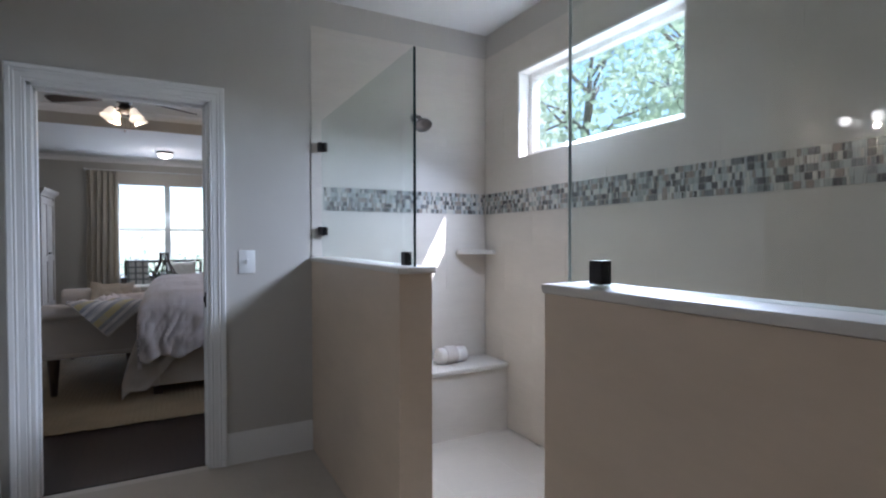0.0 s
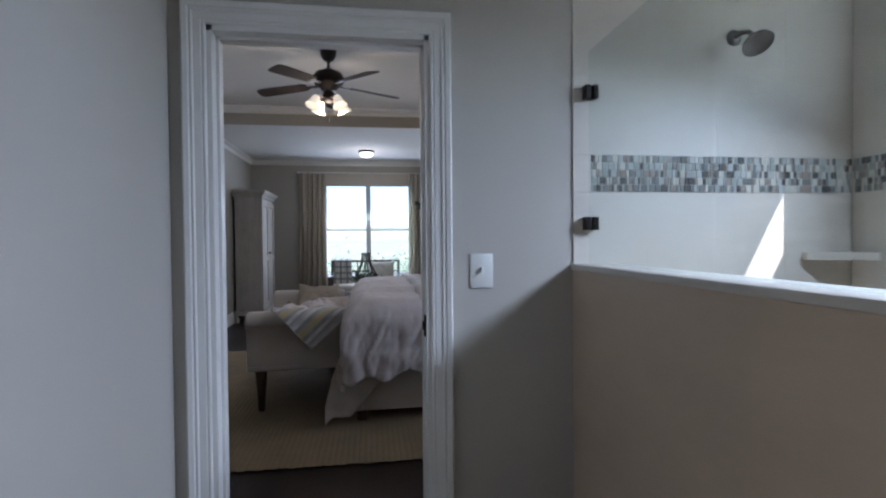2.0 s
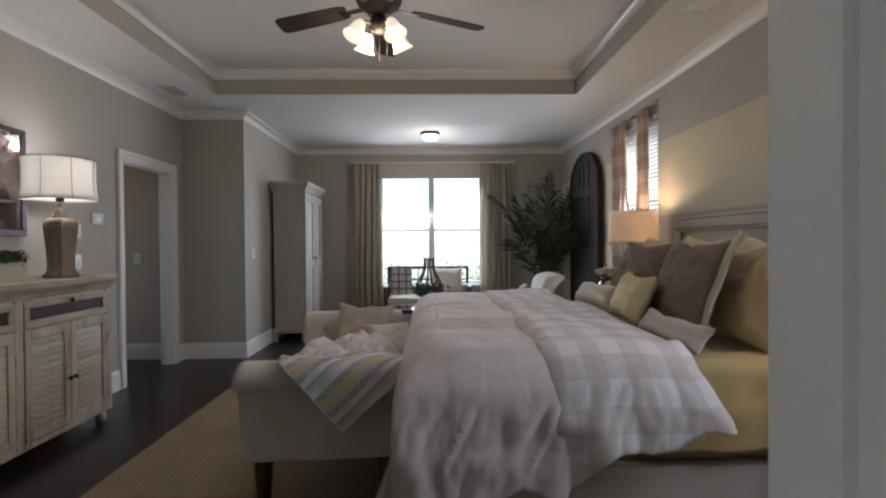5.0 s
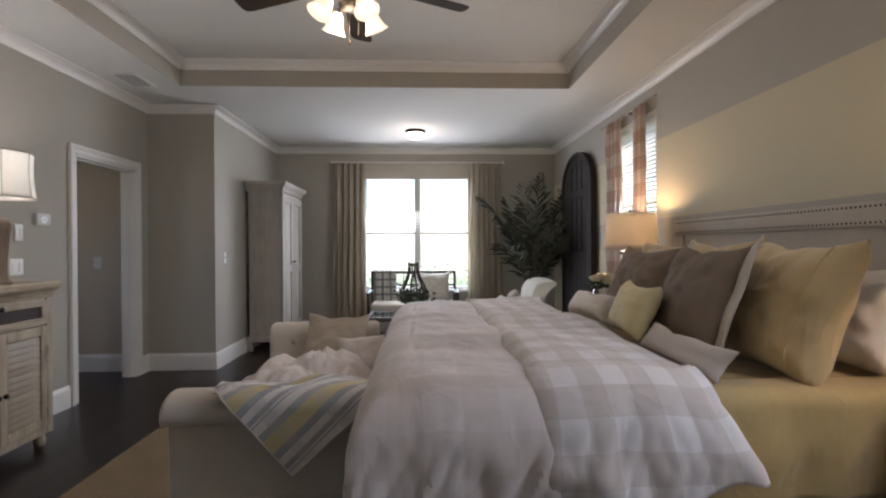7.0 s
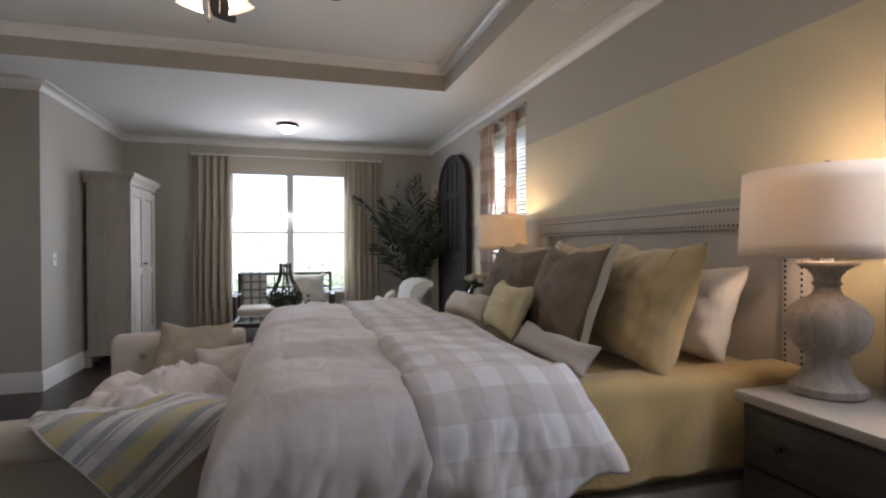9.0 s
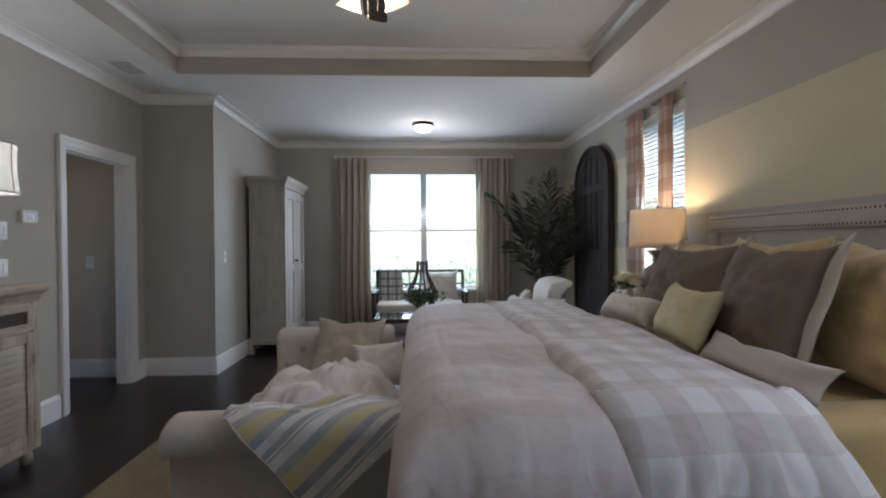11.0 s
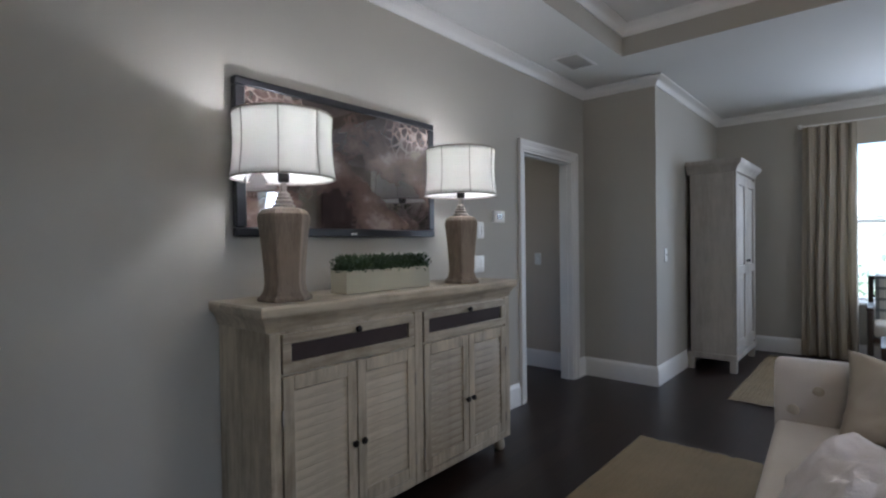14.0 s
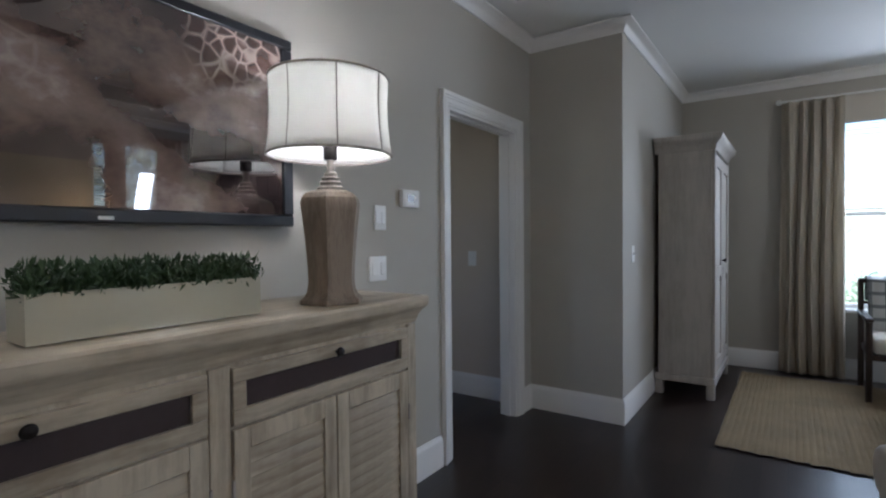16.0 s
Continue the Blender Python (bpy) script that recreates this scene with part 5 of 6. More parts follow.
def drum_lamp(x, y, r=0.262, tall=0.29, watts=2.2):
    ob = thing("table_lamp", "turned weathered wood lamp with a cream drum shade", "table lamp", (x, y, 0.7705), "bedside lamps")
    foot = [(0.105, 0), (0.112, 0.008), (0.112, 0.030), (0.104, 0.038), (0.082, 0.055), (0.066, 0.085), (0.060, 0.115)]
    globe = [(0.066, 0.138), (0.090, 0.155), (0.112, 0.185), (0.124, 0.225), (0.122, 0.260), (0.104, 0.295), (0.075, 0.318), (0.048, 0.335)]
    collar = [(0.038, 0.350), (0.036, 0.366), (0.042, 0.370), (0.043, 0.378), (0.037, 0.384), (0.040, 0.400), (0.055, 0.420), (0.078, 0.433), (0.088, 0.438), (0.088, 0.447), (0.02, 0.449)]
    part("base", lathe(foot + globe + collar, 36), M["ash"], ob, "turned weathered wooden base", 30)
    part("stem", lathe([(0.019, 0.448), (0.019, 0.490), (0.008, 0.494), (0.008, 0.475 + tall), (0.004, 0.475 + tall)], 12), M["plate"], ob)
    part("shade", cloth(lambda u, v: ((r - 0.014 * v) * math.cos(6.2832 * u), (r - 0.014 * v) * math.sin(6.2832 * u), 0.465 + tall * v), 56, 6), M["shade_linen"], ob, "cream fabric drum shade", thick=0.002)
    part("spider", boxes((0.016 - r, r - 0.016, -0.002, 0.002, 0.453 + tall, 0.457 + tall), (-0.002, 0.002, 0.016 - r, r - 0.016, 0.453 + tall, 0.457 + tall)), M["chrome"], ob)
    part("finial", lathe([(0.01, 0.475), (0.014, 0.481), (0.014, 0.495), (0.008, 0.501), (0, 0.503)], 12, at=(0, 0, tall)), M["chrome"], ob)
    part("bulb", lathe([(0.01, 0.54), (0.03, 0.59), (0.03, 0.62), (0.012, 0.645), (0, 0.647)], 12, at=(0.03, 0, 0)), M["bulb"], ob, "glowing bulb")
    lamp("lamp_light", "POINT", pose(x, y, 0.7705 + 0.715), watts, (1.0, 0.70, 0.42), shadow_soft_size=0.03)


drum_lamp(3.83, 5.555)
drum_lamp(3.83, 8.36, 0.215, 0.30, 3.4)

hg = thing("hurricane_vase", "tall clear glass hurricane vase beside the bedside lamp", "vase", (3.985, 5.375, 0.7705))
part("cylinder", lathe([(0.0, 0.0), (0.055, 0.0), (0.058, 0.004), (0.058, 0.44), (0.055, 0.44), (0.055, 0.008), (0.0, 0.008)], 28), M["clear"], hg, "clear glass cylinder")
part("filler", lathe([(0.0, 0.009), (0.052, 0.009), (0.052, 0.17), (0.03, 0.185), (0.0, 0.188)], 20), M["tan"], hg, "tan filler in the lower third")

fv = thing("flower_vase", "round clear glass vase of cream roses", "vase", (3.66, 8.56, 0.7705))
part("bowl", lathe([(0.04, 0.0), (0.075, 0.03), (0.085, 0.075), (0.07, 0.12), (0.05, 0.14), (0.055, 0.15), (0.051, 0.15), (0.046, 0.138), (0.066, 0.118), (0.08, 0.075), (0.07, 0.033), (0.035, 0.006)], 24), M["clear"], fv, "clear glass bowl")
rs = random.Random(5)
for _ in range(13):
    p = (rs.uniform(-0.08, 0.08), rs.uniform(-0.08, 0.08), 0.18 + rs.uniform(-0.01, 0.05))
    bm = bmesh.new()
    for k in range(11):
        a, r0, t = k * 2.4, 0.006 + 0.0026 * k, 0.028 - 0.0006 * k
        cloth(lambda u, v, a=a, r0=r0, t=t: (r0 * (0.5 + 0.8 * v) * math.cos(a + (u - 0.5) * 1.7), r0 * (0.5 + 0.8 * v) * math.sin(a + (u - 0.5) * 1.7), t * (v - 0.5) + 0.004 * math.cos((u - 0.5) * 3)), 3, 2, bm)
    part("rose", bm, M["petal"], fv, "cream rose", at=pose(*p, rs.uniform(-35, 35), rs.uniform(-35, 35), 0) @ Matrix.Scale(1.35, 4))
lf = new("foliage", leafy(60, lambda r: (r.gauss(0, 0.05), r.gauss(0, 0.05), 0.14 + r.uniform(0, 0.04)), 0.05, 8))
lf.data.materials.append(M["box_leaf"])
lf.parent = fv
tagged(lf, "green rose leaves", "", "", "stuff")

# ---- curtains ----


def curtain(label, axis, c, a0, a1, z0, z1, folds, deep, material, seed, group, spread=0.0):
    ob = thing("curtain", label, "curtain", ((a0 + a1) / 2, c, 0) if axis == "x" else (c, (a0 + a1) / 2, 0), group)
    w = (a1 - a0) / 2

    def f(u, v):
        pin = 1 - spread * math.sin(math.pi * min(1, v * 1.1)) * 0.3
        a = (2 * u - 1) * w * pin * (1.0 + 0.06 * (1 - v))
        ph = u * folds * 2 * math.pi + 1.9 * noise.noise((u * 3, v * 1.6, seed))
        n = deep * (math.sin(ph) + 0.35 * math.sin(ph * 2.1 + seed)) * (0.75 + 0.25 * (1 - v)) + 0.014 * noise.noise((u * 7, v * 5, seed)) + 0.006 * noise.noise((u * 19, v * 13, seed))
        z = z0 + (z1 - z0) * v
        return (a, n, z) if axis == "x" else (n, a, z)

    part("cloth", cloth(f, int(folds * 14), 64, uv=lambda u, v: (u * (a1 - a0) * 1.8, v * (z1 - z0))), material, ob, thick=0.004)
    return ob


curtain("olive tan curtain hanging full length", "x", 11.70, 0.80, 1.26, 0.015, 2.50, 5, 0.038, M["curtain"], 2, "window curtains")
curtain("olive tan curtain hanging full length", "x", 11.70, 2.93, 3.27, 0.015, 2.50, 4, 0.038, M["curtain"], 7, "window curtains")
# strip of the right curtain, coloured paler as if sunlit
curtain("curtain edge beside the window in a paler colour to look sunlit", "x", 11.69, 2.775, 2.94, 0.015, 2.50, 2, 0.03, M["lit_edge"], 9, "window curtains")
rd = thing("curtain_rod", "pale curtain rod with round finials above the window", "curtain rod", (2.03, 11.71, 2.515))
part("rod", tube([(-1.24, 0, 0), (1.27, 0, 0)], 0.011, 10), M["plate"], rd)
for s in (-1.25, 1.28):
    part("finial", lathe([(0.0, -0.026), (0.018, -0.02), (0.026, 0), (0.018, 0.02), (0, 0.026)], 14), M["plate"], rd, "round white finial", at=pose(s, 0, 0))
for s in (-1.15, 1.18):
    part("bracket", boxes((s - 0.008, s + 0.008, 0.0, 0.089, -0.03, 0.0), bevel=0.002), M["plate"], rd)

bl = thing("window_blind", "white slatted blind half lowered over the window", "blind", (2.03, 11.845, 0))
part("headrail", boxes((-0.795, 0.795, -0.028, 0.028, 2.285, 2.535), bevel=0.004), M["valance"], bl, "cream fabric valance")
for k in range(17):
    part("slat", boxes((-0.79, 0.79, -0.022, 0.022, -0.0012, 0.0012)), M["blind"], bl, at=pose(0, 0, 2.262 - k * 0.044, 8, 0, 0))
part("bottom_rail", boxes((-0.79, 0.79, -0.022, 0.022, 1.505, 1.52), bevel=0.002), M["blind"], bl)

for y0, y1 in ((8.47, 9.50), (4.47, 5.35)):
    bl = thing("window_blind", "white slatted blind closed behind gingham curtains", "blind", (4.150, (y0 + y1) / 2, 0), "bedside window blinds")
    w = (y1 - y0) / 2 - 0.02
    part("headrail", boxes((-0.02, 0.02, -w, w, 2.39, 2.436), bevel=0.003), M["blind"], bl)
    for k in range(38):
        part("slat", boxes((-0.024, 0.024, -w, w, -0.0012, 0.0012)), M["blind"], bl, at=pose(0, 0, 2.372 - k * 0.038, 0, 12, 0))
for c, e in ((8.98, 1), (4.92, 2)):
    lo, hi = (8.57, 8.79) if e == 1 else (4.52, 4.78)
    curtain("rust and cream gingham curtain", "y", 4.055, lo, hi, 0.03, 2.53, 4, 0.026, M["gingham"], e, "gingham curtains")
    lo, hi = (9.14, 9.44) if e == 1 else (5.08, 5.52)
    curtain("rust and cream gingham curtain", "y", 4.055, lo, hi, 0.03, 2.53, 4, 0.026, M["gingham"], e + 4, "gingham curtains")
    rd = thing("curtain_rod", "thin dark curtain rod above gingham curtains", "curtain rod", (4.055, c, 2.535))
    part("rod", tube([(0, -0.62 if e == 1 else -0.45, 0), (0, 0.64, 0)], 0.009, 8), M["ash"], rd)
    part("bracket", boxes((0, 0.055, -0.01, 0.01, -0.02, 0.012), bevel=0.002), M["ash"], rd)

# ---- arched panel ----
ac = thing("arched_panel", "dark aged wood arched door panel leaning on the wall", "arched panel", (4.062, 10.52, 0))
RA = 0.60
for k in range(6):
    p, q = -RA + 0.05 + k * (2 * RA - 0.1) / 6, -RA + 0.05 + (k + 1) * (2 * RA - 0.1) / 6
    bm = bmesh.new()
    ys = [p + 0.004 + (q - p - 0.008) * i / 5 for i in range(6)]
    tops = [2.02 + 0.42 * math.sqrt(max(0, 1 - (y / RA) ** 2)) - 0.03 for y in ys]
    fr = [bm.verts.new((-0.012, y, 0.06)) for y in ys] + [bm.verts.new((-0.012, y, t)) for y, t in zip(ys, tops)]
    bk = [bm.verts.new((0.03, v.co.y, v.co.z)) for v in fr]
    for g in (fr, bk):
        for i in range(5):
            bm.faces.new((g[i], g[i + 1], g[i + 7], g[i + 6]))
    loop = list(range(6)) + list(range(11, 5, -1))
    for i in range(12):
        a, b = loop[i], loop[(i + 1) % 12]
        bm.faces.new((fr[a], fr[b], bk[b], bk[a]))
    part("plank", bm, M["arch_wood"], ac, smooth=None)
ring = [(-RA + 0.0, 0.0)] + [(-RA * math.cos(a), 2.02 + 0.42 * math.sin(a)) for a in [math.pi * i / 20 for i in range(21)]] + [(RA, 0.0)]
fb = bmesh.new()
for (a, z), (b, w) in zip(ring, ring[1:]):
    k0, k1 = 0.92, 0.92
    vs = [fb.verts.new((x, y, zz)) for x in (-0.035, 0.035) for y, zz in ((a, z), (b, w), (b * k1, w if w < 2.0 else 2.02 + (w - 2.02) * 0.9), (a * k0, z if z < 2.0 else 2.02 + (z - 2.02) * 0.9))]
    for q in ((0, 1, 2, 3), (7, 6, 5, 4), (0, 4, 5, 1), (2, 6, 7, 3)):
        fb.faces.new([vs[i] for i in q])
part("frame", fb, M["arch_wood"], ac, "arched outer frame", 30)
for z in (0.35, 1.15, 1.92):
    part("crossbar", boxes((-0.028, -0.013, -0.55, 0.55, z - 0.05, z + 0.05), bevel=0.003), M["arch_wood"], ac)
for y in (-0.2, 0.0, 0.2):
    part("iron_bar", boxes((-0.024, -0.013, y - 0.01, y + 0.01, 1.2, 2.3), bevel=0.002), M["bronze"], ac, "black iron bar")

# ---- palm ----
pm = thing("potted_palm", "tall dark green potted palm in the corner", "potted plant", (3.64, 11.25, 0))
part("pot", lathe([(0.14, 0), (0.15, 0.02), (0.19, 0.3), (0.2, 0.32), (0.19, 0.33), (0.17, 0.30), (0.0, 0.29)], 24), M["arch_wood"], pm, "dark round pot")
rp = random.Random(11)
for k in range(21):
    az, lean = k * 2.4 + rp.uniform(-0.3, 0.3), rp.uniform(0.15, 0.95)
    top = rp.uniform(1.35, 2.1)
    pts = []
    for i in range(11):
        s = i / 10
        out = lean * (s ** 1.6) * 0.85
        z = 0.3 + top * s - 0.55 * lean * s ** 3.2
        x, y = 0.03 * math.cos(az) + out * math.cos(az), 0.03 * math.sin(az) + out * math.sin(az)
        pts.append(Vector((min(x, 0.40), min(y, 0.40), z)))
    fr = tube(pts, [0.008 - 0.0006 * i for i in range(11)], 5)
    st = part("frond", fr, M["leaf"], pm)
    vs, fs = [], []
    for i in range(24):
        s = 0.36 + 0.64 * i / 23
        j = s * 10
        p0 = pts[int(min(9, j))].lerp(pts[int(min(9, j)) + 1], j - int(min(9, j)))
        d = (pts[min(10, int(j) + 1)] - pts[max(0, int(j) - 1)]).normalized()
        side = d.cross(Vector((0, 0, 1))).normalized()
        ln = 0.34 * math.sin(math.pi * (0.18 + 0.75 * (s - 0.36) / 0.64)) * rp.uniform(0.8, 1.15)
        for sg in (-1, 1):
            t = p0 + (side * sg * rp.uniform(0.5, 0.8) + d * 0.95 + Vector((0, 0, rp.uniform(-0.7, 0.0)))).normalized() * ln
            t.x, t.y = min(t.x, 0.46), min(t.y, 0.47)
            m = p0.lerp(t, 0.5) + Vector((0, 0, 0.03))
            w = d * 0.0032 * rp.uniform(0.7, 1.3)
            n = len(vs)
            vs += [p0, m + w, t, m - w]
            fs += [(n, n + 1, n + 2), (n, n + 2, n + 3)]
    me = bpy.data.meshes.new("leaflets")
    me.from_pydata([tuple(v) for v in vs], [], fs)
    me.materials.append(M["leaf"])
    lfo = new("foliage", me)
    lfo.parent = st
    tagged(lfo, "", "", "", "stuff")

# ---- sitting area ----
so = thing("settee", "dark wood framed settee with pale cushions below the window", "settee", (1.97, 11.32, 0))
W2 = 0.60
for s in (-1, 1):
    part("post", tube([(s * W2, 0.24, 0), (s * W2, 0.25, 0.42), (s * W2 * 1.0, 0.30, 0.90)], 0.022, 8), M["dark_wood"], so)
    part("front_leg", tube([(s * W2, -0.30, 0), (s * W2, -0.30, 0.62)], 0.022, 8), M["dark_wood"], so)
    part("arm", boxes((s * W2 - 0.028, s * W2 + 0.028, -0.32, 0.27, 0.62, 0.65), bevel=0.008), M["dark_wood"], so)
part("top_rail", boxes((-W2 - 0.02, W2 + 0.02, 0.275, 0.31, 0.875, 0.915), bevel=0.008), M["dark_wood"], so)
part("mid_rail", boxes((-W2, W2, 0.262, 0.288, 0.70, 0.725), bevel=0.005), M["dark_wood"], so)
for k in range(7):
    x = -W2 + 2 * W2 * (k + 1) / 8
    part("spindle", tube([(x, 0.25, 0.43), (x, 0.275, 0.71), (x, 0.292, 0.88)], 0.009, 6), M["dark_wood"], so)
part("seat_rail", boxes((-W2, W2, -0.31, 0.27, 0.33, 0.375), bevel=0.006), M["dark_wood"], so)
for s in (-1, 1):
    part("seat_cushion", boxes((s * 0.29 - 0.285, s * 0.29 + 0.285, -0.32, 0.24, 0.376, 0.50), bevel=0.035, seg=4), M["ivory"], so, "pale seat cushion")
p = pillow("cushion", "square ivory cushion standing on the settee", (2.26, 11.40, 0.50), 0.46, 0.42, 0.14, M["ivory"], -16, -90, group="")
ct = thing("check_throw", "grey checked throw hung over the settee's back", "throw blanket", (1.56, 11.55, 0.92))


def over_rail(u, v):
    e = (v - 0.25) * 0.9
    a = (u - 0.5) * 0.32
    rip = 0.012 * math.sin(u * 14 + v * 3)
    if e < 0:
        return a, 0.115 + rip * 0.3, 0.004 + e * 0.9
    if e < 0.1:
        return a, 0.115 - e * 1.35, 0.006 + 0.008 * math.sin(e / 0.1 * math.pi)
    f = e - 0.1
    return a + 0.02 * f, -0.025 - 0.11 * f - abs(rip) - 0.02, 0.004 - f * 0.96


part("cloth", cloth(over_rail, 20, 40, uv=lambda u, v: (u * 0.32, v * 0.9)), M["check_throw"], ct, thick=0.006)

tb = thing("coffee_table", "dark coffee table with a mirrored glass top", "coffee table", (1.99, 10.36, 0))
part("top_frame", boxes((-0.55, 0.55, -0.30, -0.26, 0.40, 0.45), (-0.55, 0.55, 0.26, 0.30, 0.40, 0.45), (-0.55, -0.51, -0.26, 0.26, 0.40, 0.45), (0.51, 0.55, -0.26, 0.26, 0.40, 0.45), bevel=0.004), M["dark_wood"], tb)
part("glass_top", boxes((-0.512, 0.512, -0.262, 0.262, 0.425, 0.447)), surface("mirrored_top", (0.5, 0.52, 0.5), 0.05, 0.03, 6, 40, 0.0, metal=1.0), tb, "reflecting glass top", None)
for a in (-0.52, 0.52):
    for b in (-0.27, 0.27):
        part("leg", boxes((a - 0.025, a + 0.025, b - 0.025, b + 0.025, 0, 0.40), bevel=0.004), M["dark_wood"], tb)
part("shelf", boxes((-0.51, 0.51, -0.26, 0.26, 0.12, 0.145), bevel=0.003), M["dark_wood"], tb)

ln = thing("lantern_vase", "dark curved wood lantern holding greenery on the table", "lantern", (1.99, 10.30, 0.4505))
part("foot", lathe([(0.085, 0), (0.088, 0.015), (0.05, 0.03), (0.035, 0.06), (0.06, 0.085), (0.07, 0.10), (0.0, 0.102)], 20), M["dark_wood"], ln)
for k in range(6):
    a = k * math.pi / 3 + 0.3
    prof = [(0.045, 0.09), (0.12, 0.15), (0.165, 0.22), (0.165, 0.28), (0.13, 0.36), (0.085, 0.44), (0.062, 0.52), (0.06, 0.63)]
    part("rib", tube([(r * math.cos(a), r * math.sin(a), z) for r, z in prof], 0.012, 6), M["dark_wood"], ln)
for z, r in ((0.60, 0.062), (0.24, 0.166)):
    part("hoop", tube([(r * math.cos(t), r * math.sin(t), z) for t in [6.2832 * i / 24 for i in range(25)]], 0.008, 6), M["dark_wood"], ln)
gr = new("foliage", leafy(420, lambda r: (r.gauss(0, 0.09), r.gauss(0, 0.09), 0.16 + abs(r.gauss(0, 0.06))), 0.06, 21))
gr.data.materials.append(M["box_leaf"])
gr.parent = ln
tagged(gr, "dark greenery", "", "", "stuff")

ch = thing("armchair", "ivory upholstered armchair with a rolled back", "armchair", (3.23, 10.25, 0))
bm = bmesh.new()
prof = [(0.28, 0.30), (0.30, 0.55), (0.33, 0.70), (0.40, 0.80), (0.44, 0.82), (0.46, 0.85), (0.42, 0.875), (0.34, 0.87), (0.24, 0.84), (0.19, 0.76), (0.165, 0.60), (0.15, 0.45), (0.14, 0.30)]
rows = [[bm.verts.new((x - 0.06, y, z * k + (1 - k) * 0.5)) for x, z in prof] for y, k in ((-0.33, 0.93), (-0.32, 0.98), (-0.29, 1), (0.0, 1.01), (0.29, 1), (0.32, 0.98), (0.33, 0.93))]
for a, b in zip(rows, rows[1:]):
    for j in range(len(prof)):
        bm.faces.new((a[j], b[j], b[(j + 1) % len(prof)], a[(j + 1) % len(prof)]))
bm.faces.new(rows[0]), bm.faces.new(rows[-1][::-1])
part("backrest", bm, M["ivory"], ch, "rolled upholstered back", 50)
part("seat", boxes((-0.34, 0.14, -0.32, 0.32, 0.22, 0.46), bevel=0.04, seg=4), M["ivory"], ch)
for x in (-0.28, 0.2):
    for y in (-0.26, 0.26):
        part("leg", lathe([(0.016, 0), (0.022, 0.22)], 10, at=(x, y, 0)), M["dark_wood"], ch)
pillow("cushion", "ivory cushion on the armchair seat", (2.98, 10.15, 0.46), 0.40, 0.26, 0.16, M["ivory"], 35, 14, group="cushions on the armchair")
pillow("cushion", "tan cushion on the armchair seat", (3.12, 10.32, 0.46), 0.36, 0.30, 0.14, M["tan"], 25, -8, group="cushions on the armchair")

# ---- ceiling things ----
FX, FY = 1.715, 6.86
fan = thing("ceiling_fan", "dark bronze five-blade ceiling fan with glowing bell lights", "ceiling fan", (FX, FY, 0))
part("canopy", lathe([(0.02, 2.865), (0.05, 2.885), (0.068, 2.92), (0.072, 2.963)], 24), M["bronze"], fan)
part("downrod", lathe([(0.013, 2.80), (0.013, 2.87)], 12), M["bronze"], fan)
part("motor", lathe([(0.03, 2.60), (0.06, 2.605), (0.075, 2.63), (0.12, 2.66), (0.135, 2.69), (0.135, 2.73), (0.115, 2.765), (0.06, 2.79), (0.022, 2.81)], 28), M["bronze"], fan, "dark bronze motor housing")
part("switch_cup", lathe([(0.0, 2.50), (0.03, 2.505), (0.055, 2.53), (0.06, 2.56), (0.04, 2.60)], 20), M["bronze"], fan)
for k in range(5):
    bm = bmesh.new()
    ys = [(0.20, 0.045), (0.24, 0.058), (0.45, 0.066), (0.62, 0.070), (0.655, 0.064), (0.668, 0.045), (0.672, 0.0)]
    out = [(x, w) for x, w in ys] + [(x, -w) for x, w in ys[-2::-1]]
    t = [bm.verts.new((x, y, 0.003)) for x, y in out]
    b = [bm.verts.new((x, y, -0.003)) for x, y in out]
    bm.faces.new(t), bm.faces.new(b[::-1])
    for i in range(len(out)):
        bm.faces.new((t[i], t[(i + 1) % len(out)], b[(i + 1) % len(out)], b[i]))
    blade = part("blade", bm, M["blade_wood"], fan, "dark wood blade", 30, at=pose(0, 0, 2.668, 0, 0, 19 + 72 * k) @ pose(0, 0, 0, 12, 4, 0))
    part("blade_iron", boxes((0.10, 0.25, -0.018, 0.018, -0.010, -0.004), (0.2, 0.25, -0.03, 0.03, -0.010, -0.004), bevel=0.002), M["bronze"], blade)
for k in range(4):
    a = radians(38 + 90 * k)
    c, s = math.cos(a), math.sin(a)
    arm = part("light_arm", tube([(0.04 * c, 0.04 * s, 2.545), (0.09 * c, 0.09 * s, 2.55), (0.12 * c, 0.12 * s, 2.535)], 0.009, 8), M["bronze"], fan)
    part("bell_shade", lathe([(0.022, 0), (0.034, -0.02), (0.042, -0.055), (0.05, -0.085), (0.066, -0.11), (0.064, -0.11), (0.047, -0.085), (0.038, -0.055), (0.028, -0.02)], 20), M["bulb"], arm, "glowing frosted bell shade", at=pose(0.12 * c, 0.12 * s, 2.54, 0, 0, math.degrees(a)) @ pose(0, 0, 0, 0, -28, 0))
part("pull_chain", tube([(0.0, 0, 2.505), (0, 0, 2.36)], 0.0018, 5), M["bronze"], fan)
part("pull_chain", tube([(0.045, 0.02, 2.52), (0.045, 0.02, 2.385)], 0.0018, 5), M["bronze"], fan)
part("finial", lathe([(0, -0.018), (0.007, -0.01), (0.006, 0.008), (0, 0.014)], 10), M["dark_wood"], fan, at=pose(0, 0, 2.345))
lamp("fan_light", "POINT", pose(FX, FY, 2.42), 3.3, (1.0, 0.82, 0.60), shadow_soft_size=0.08)

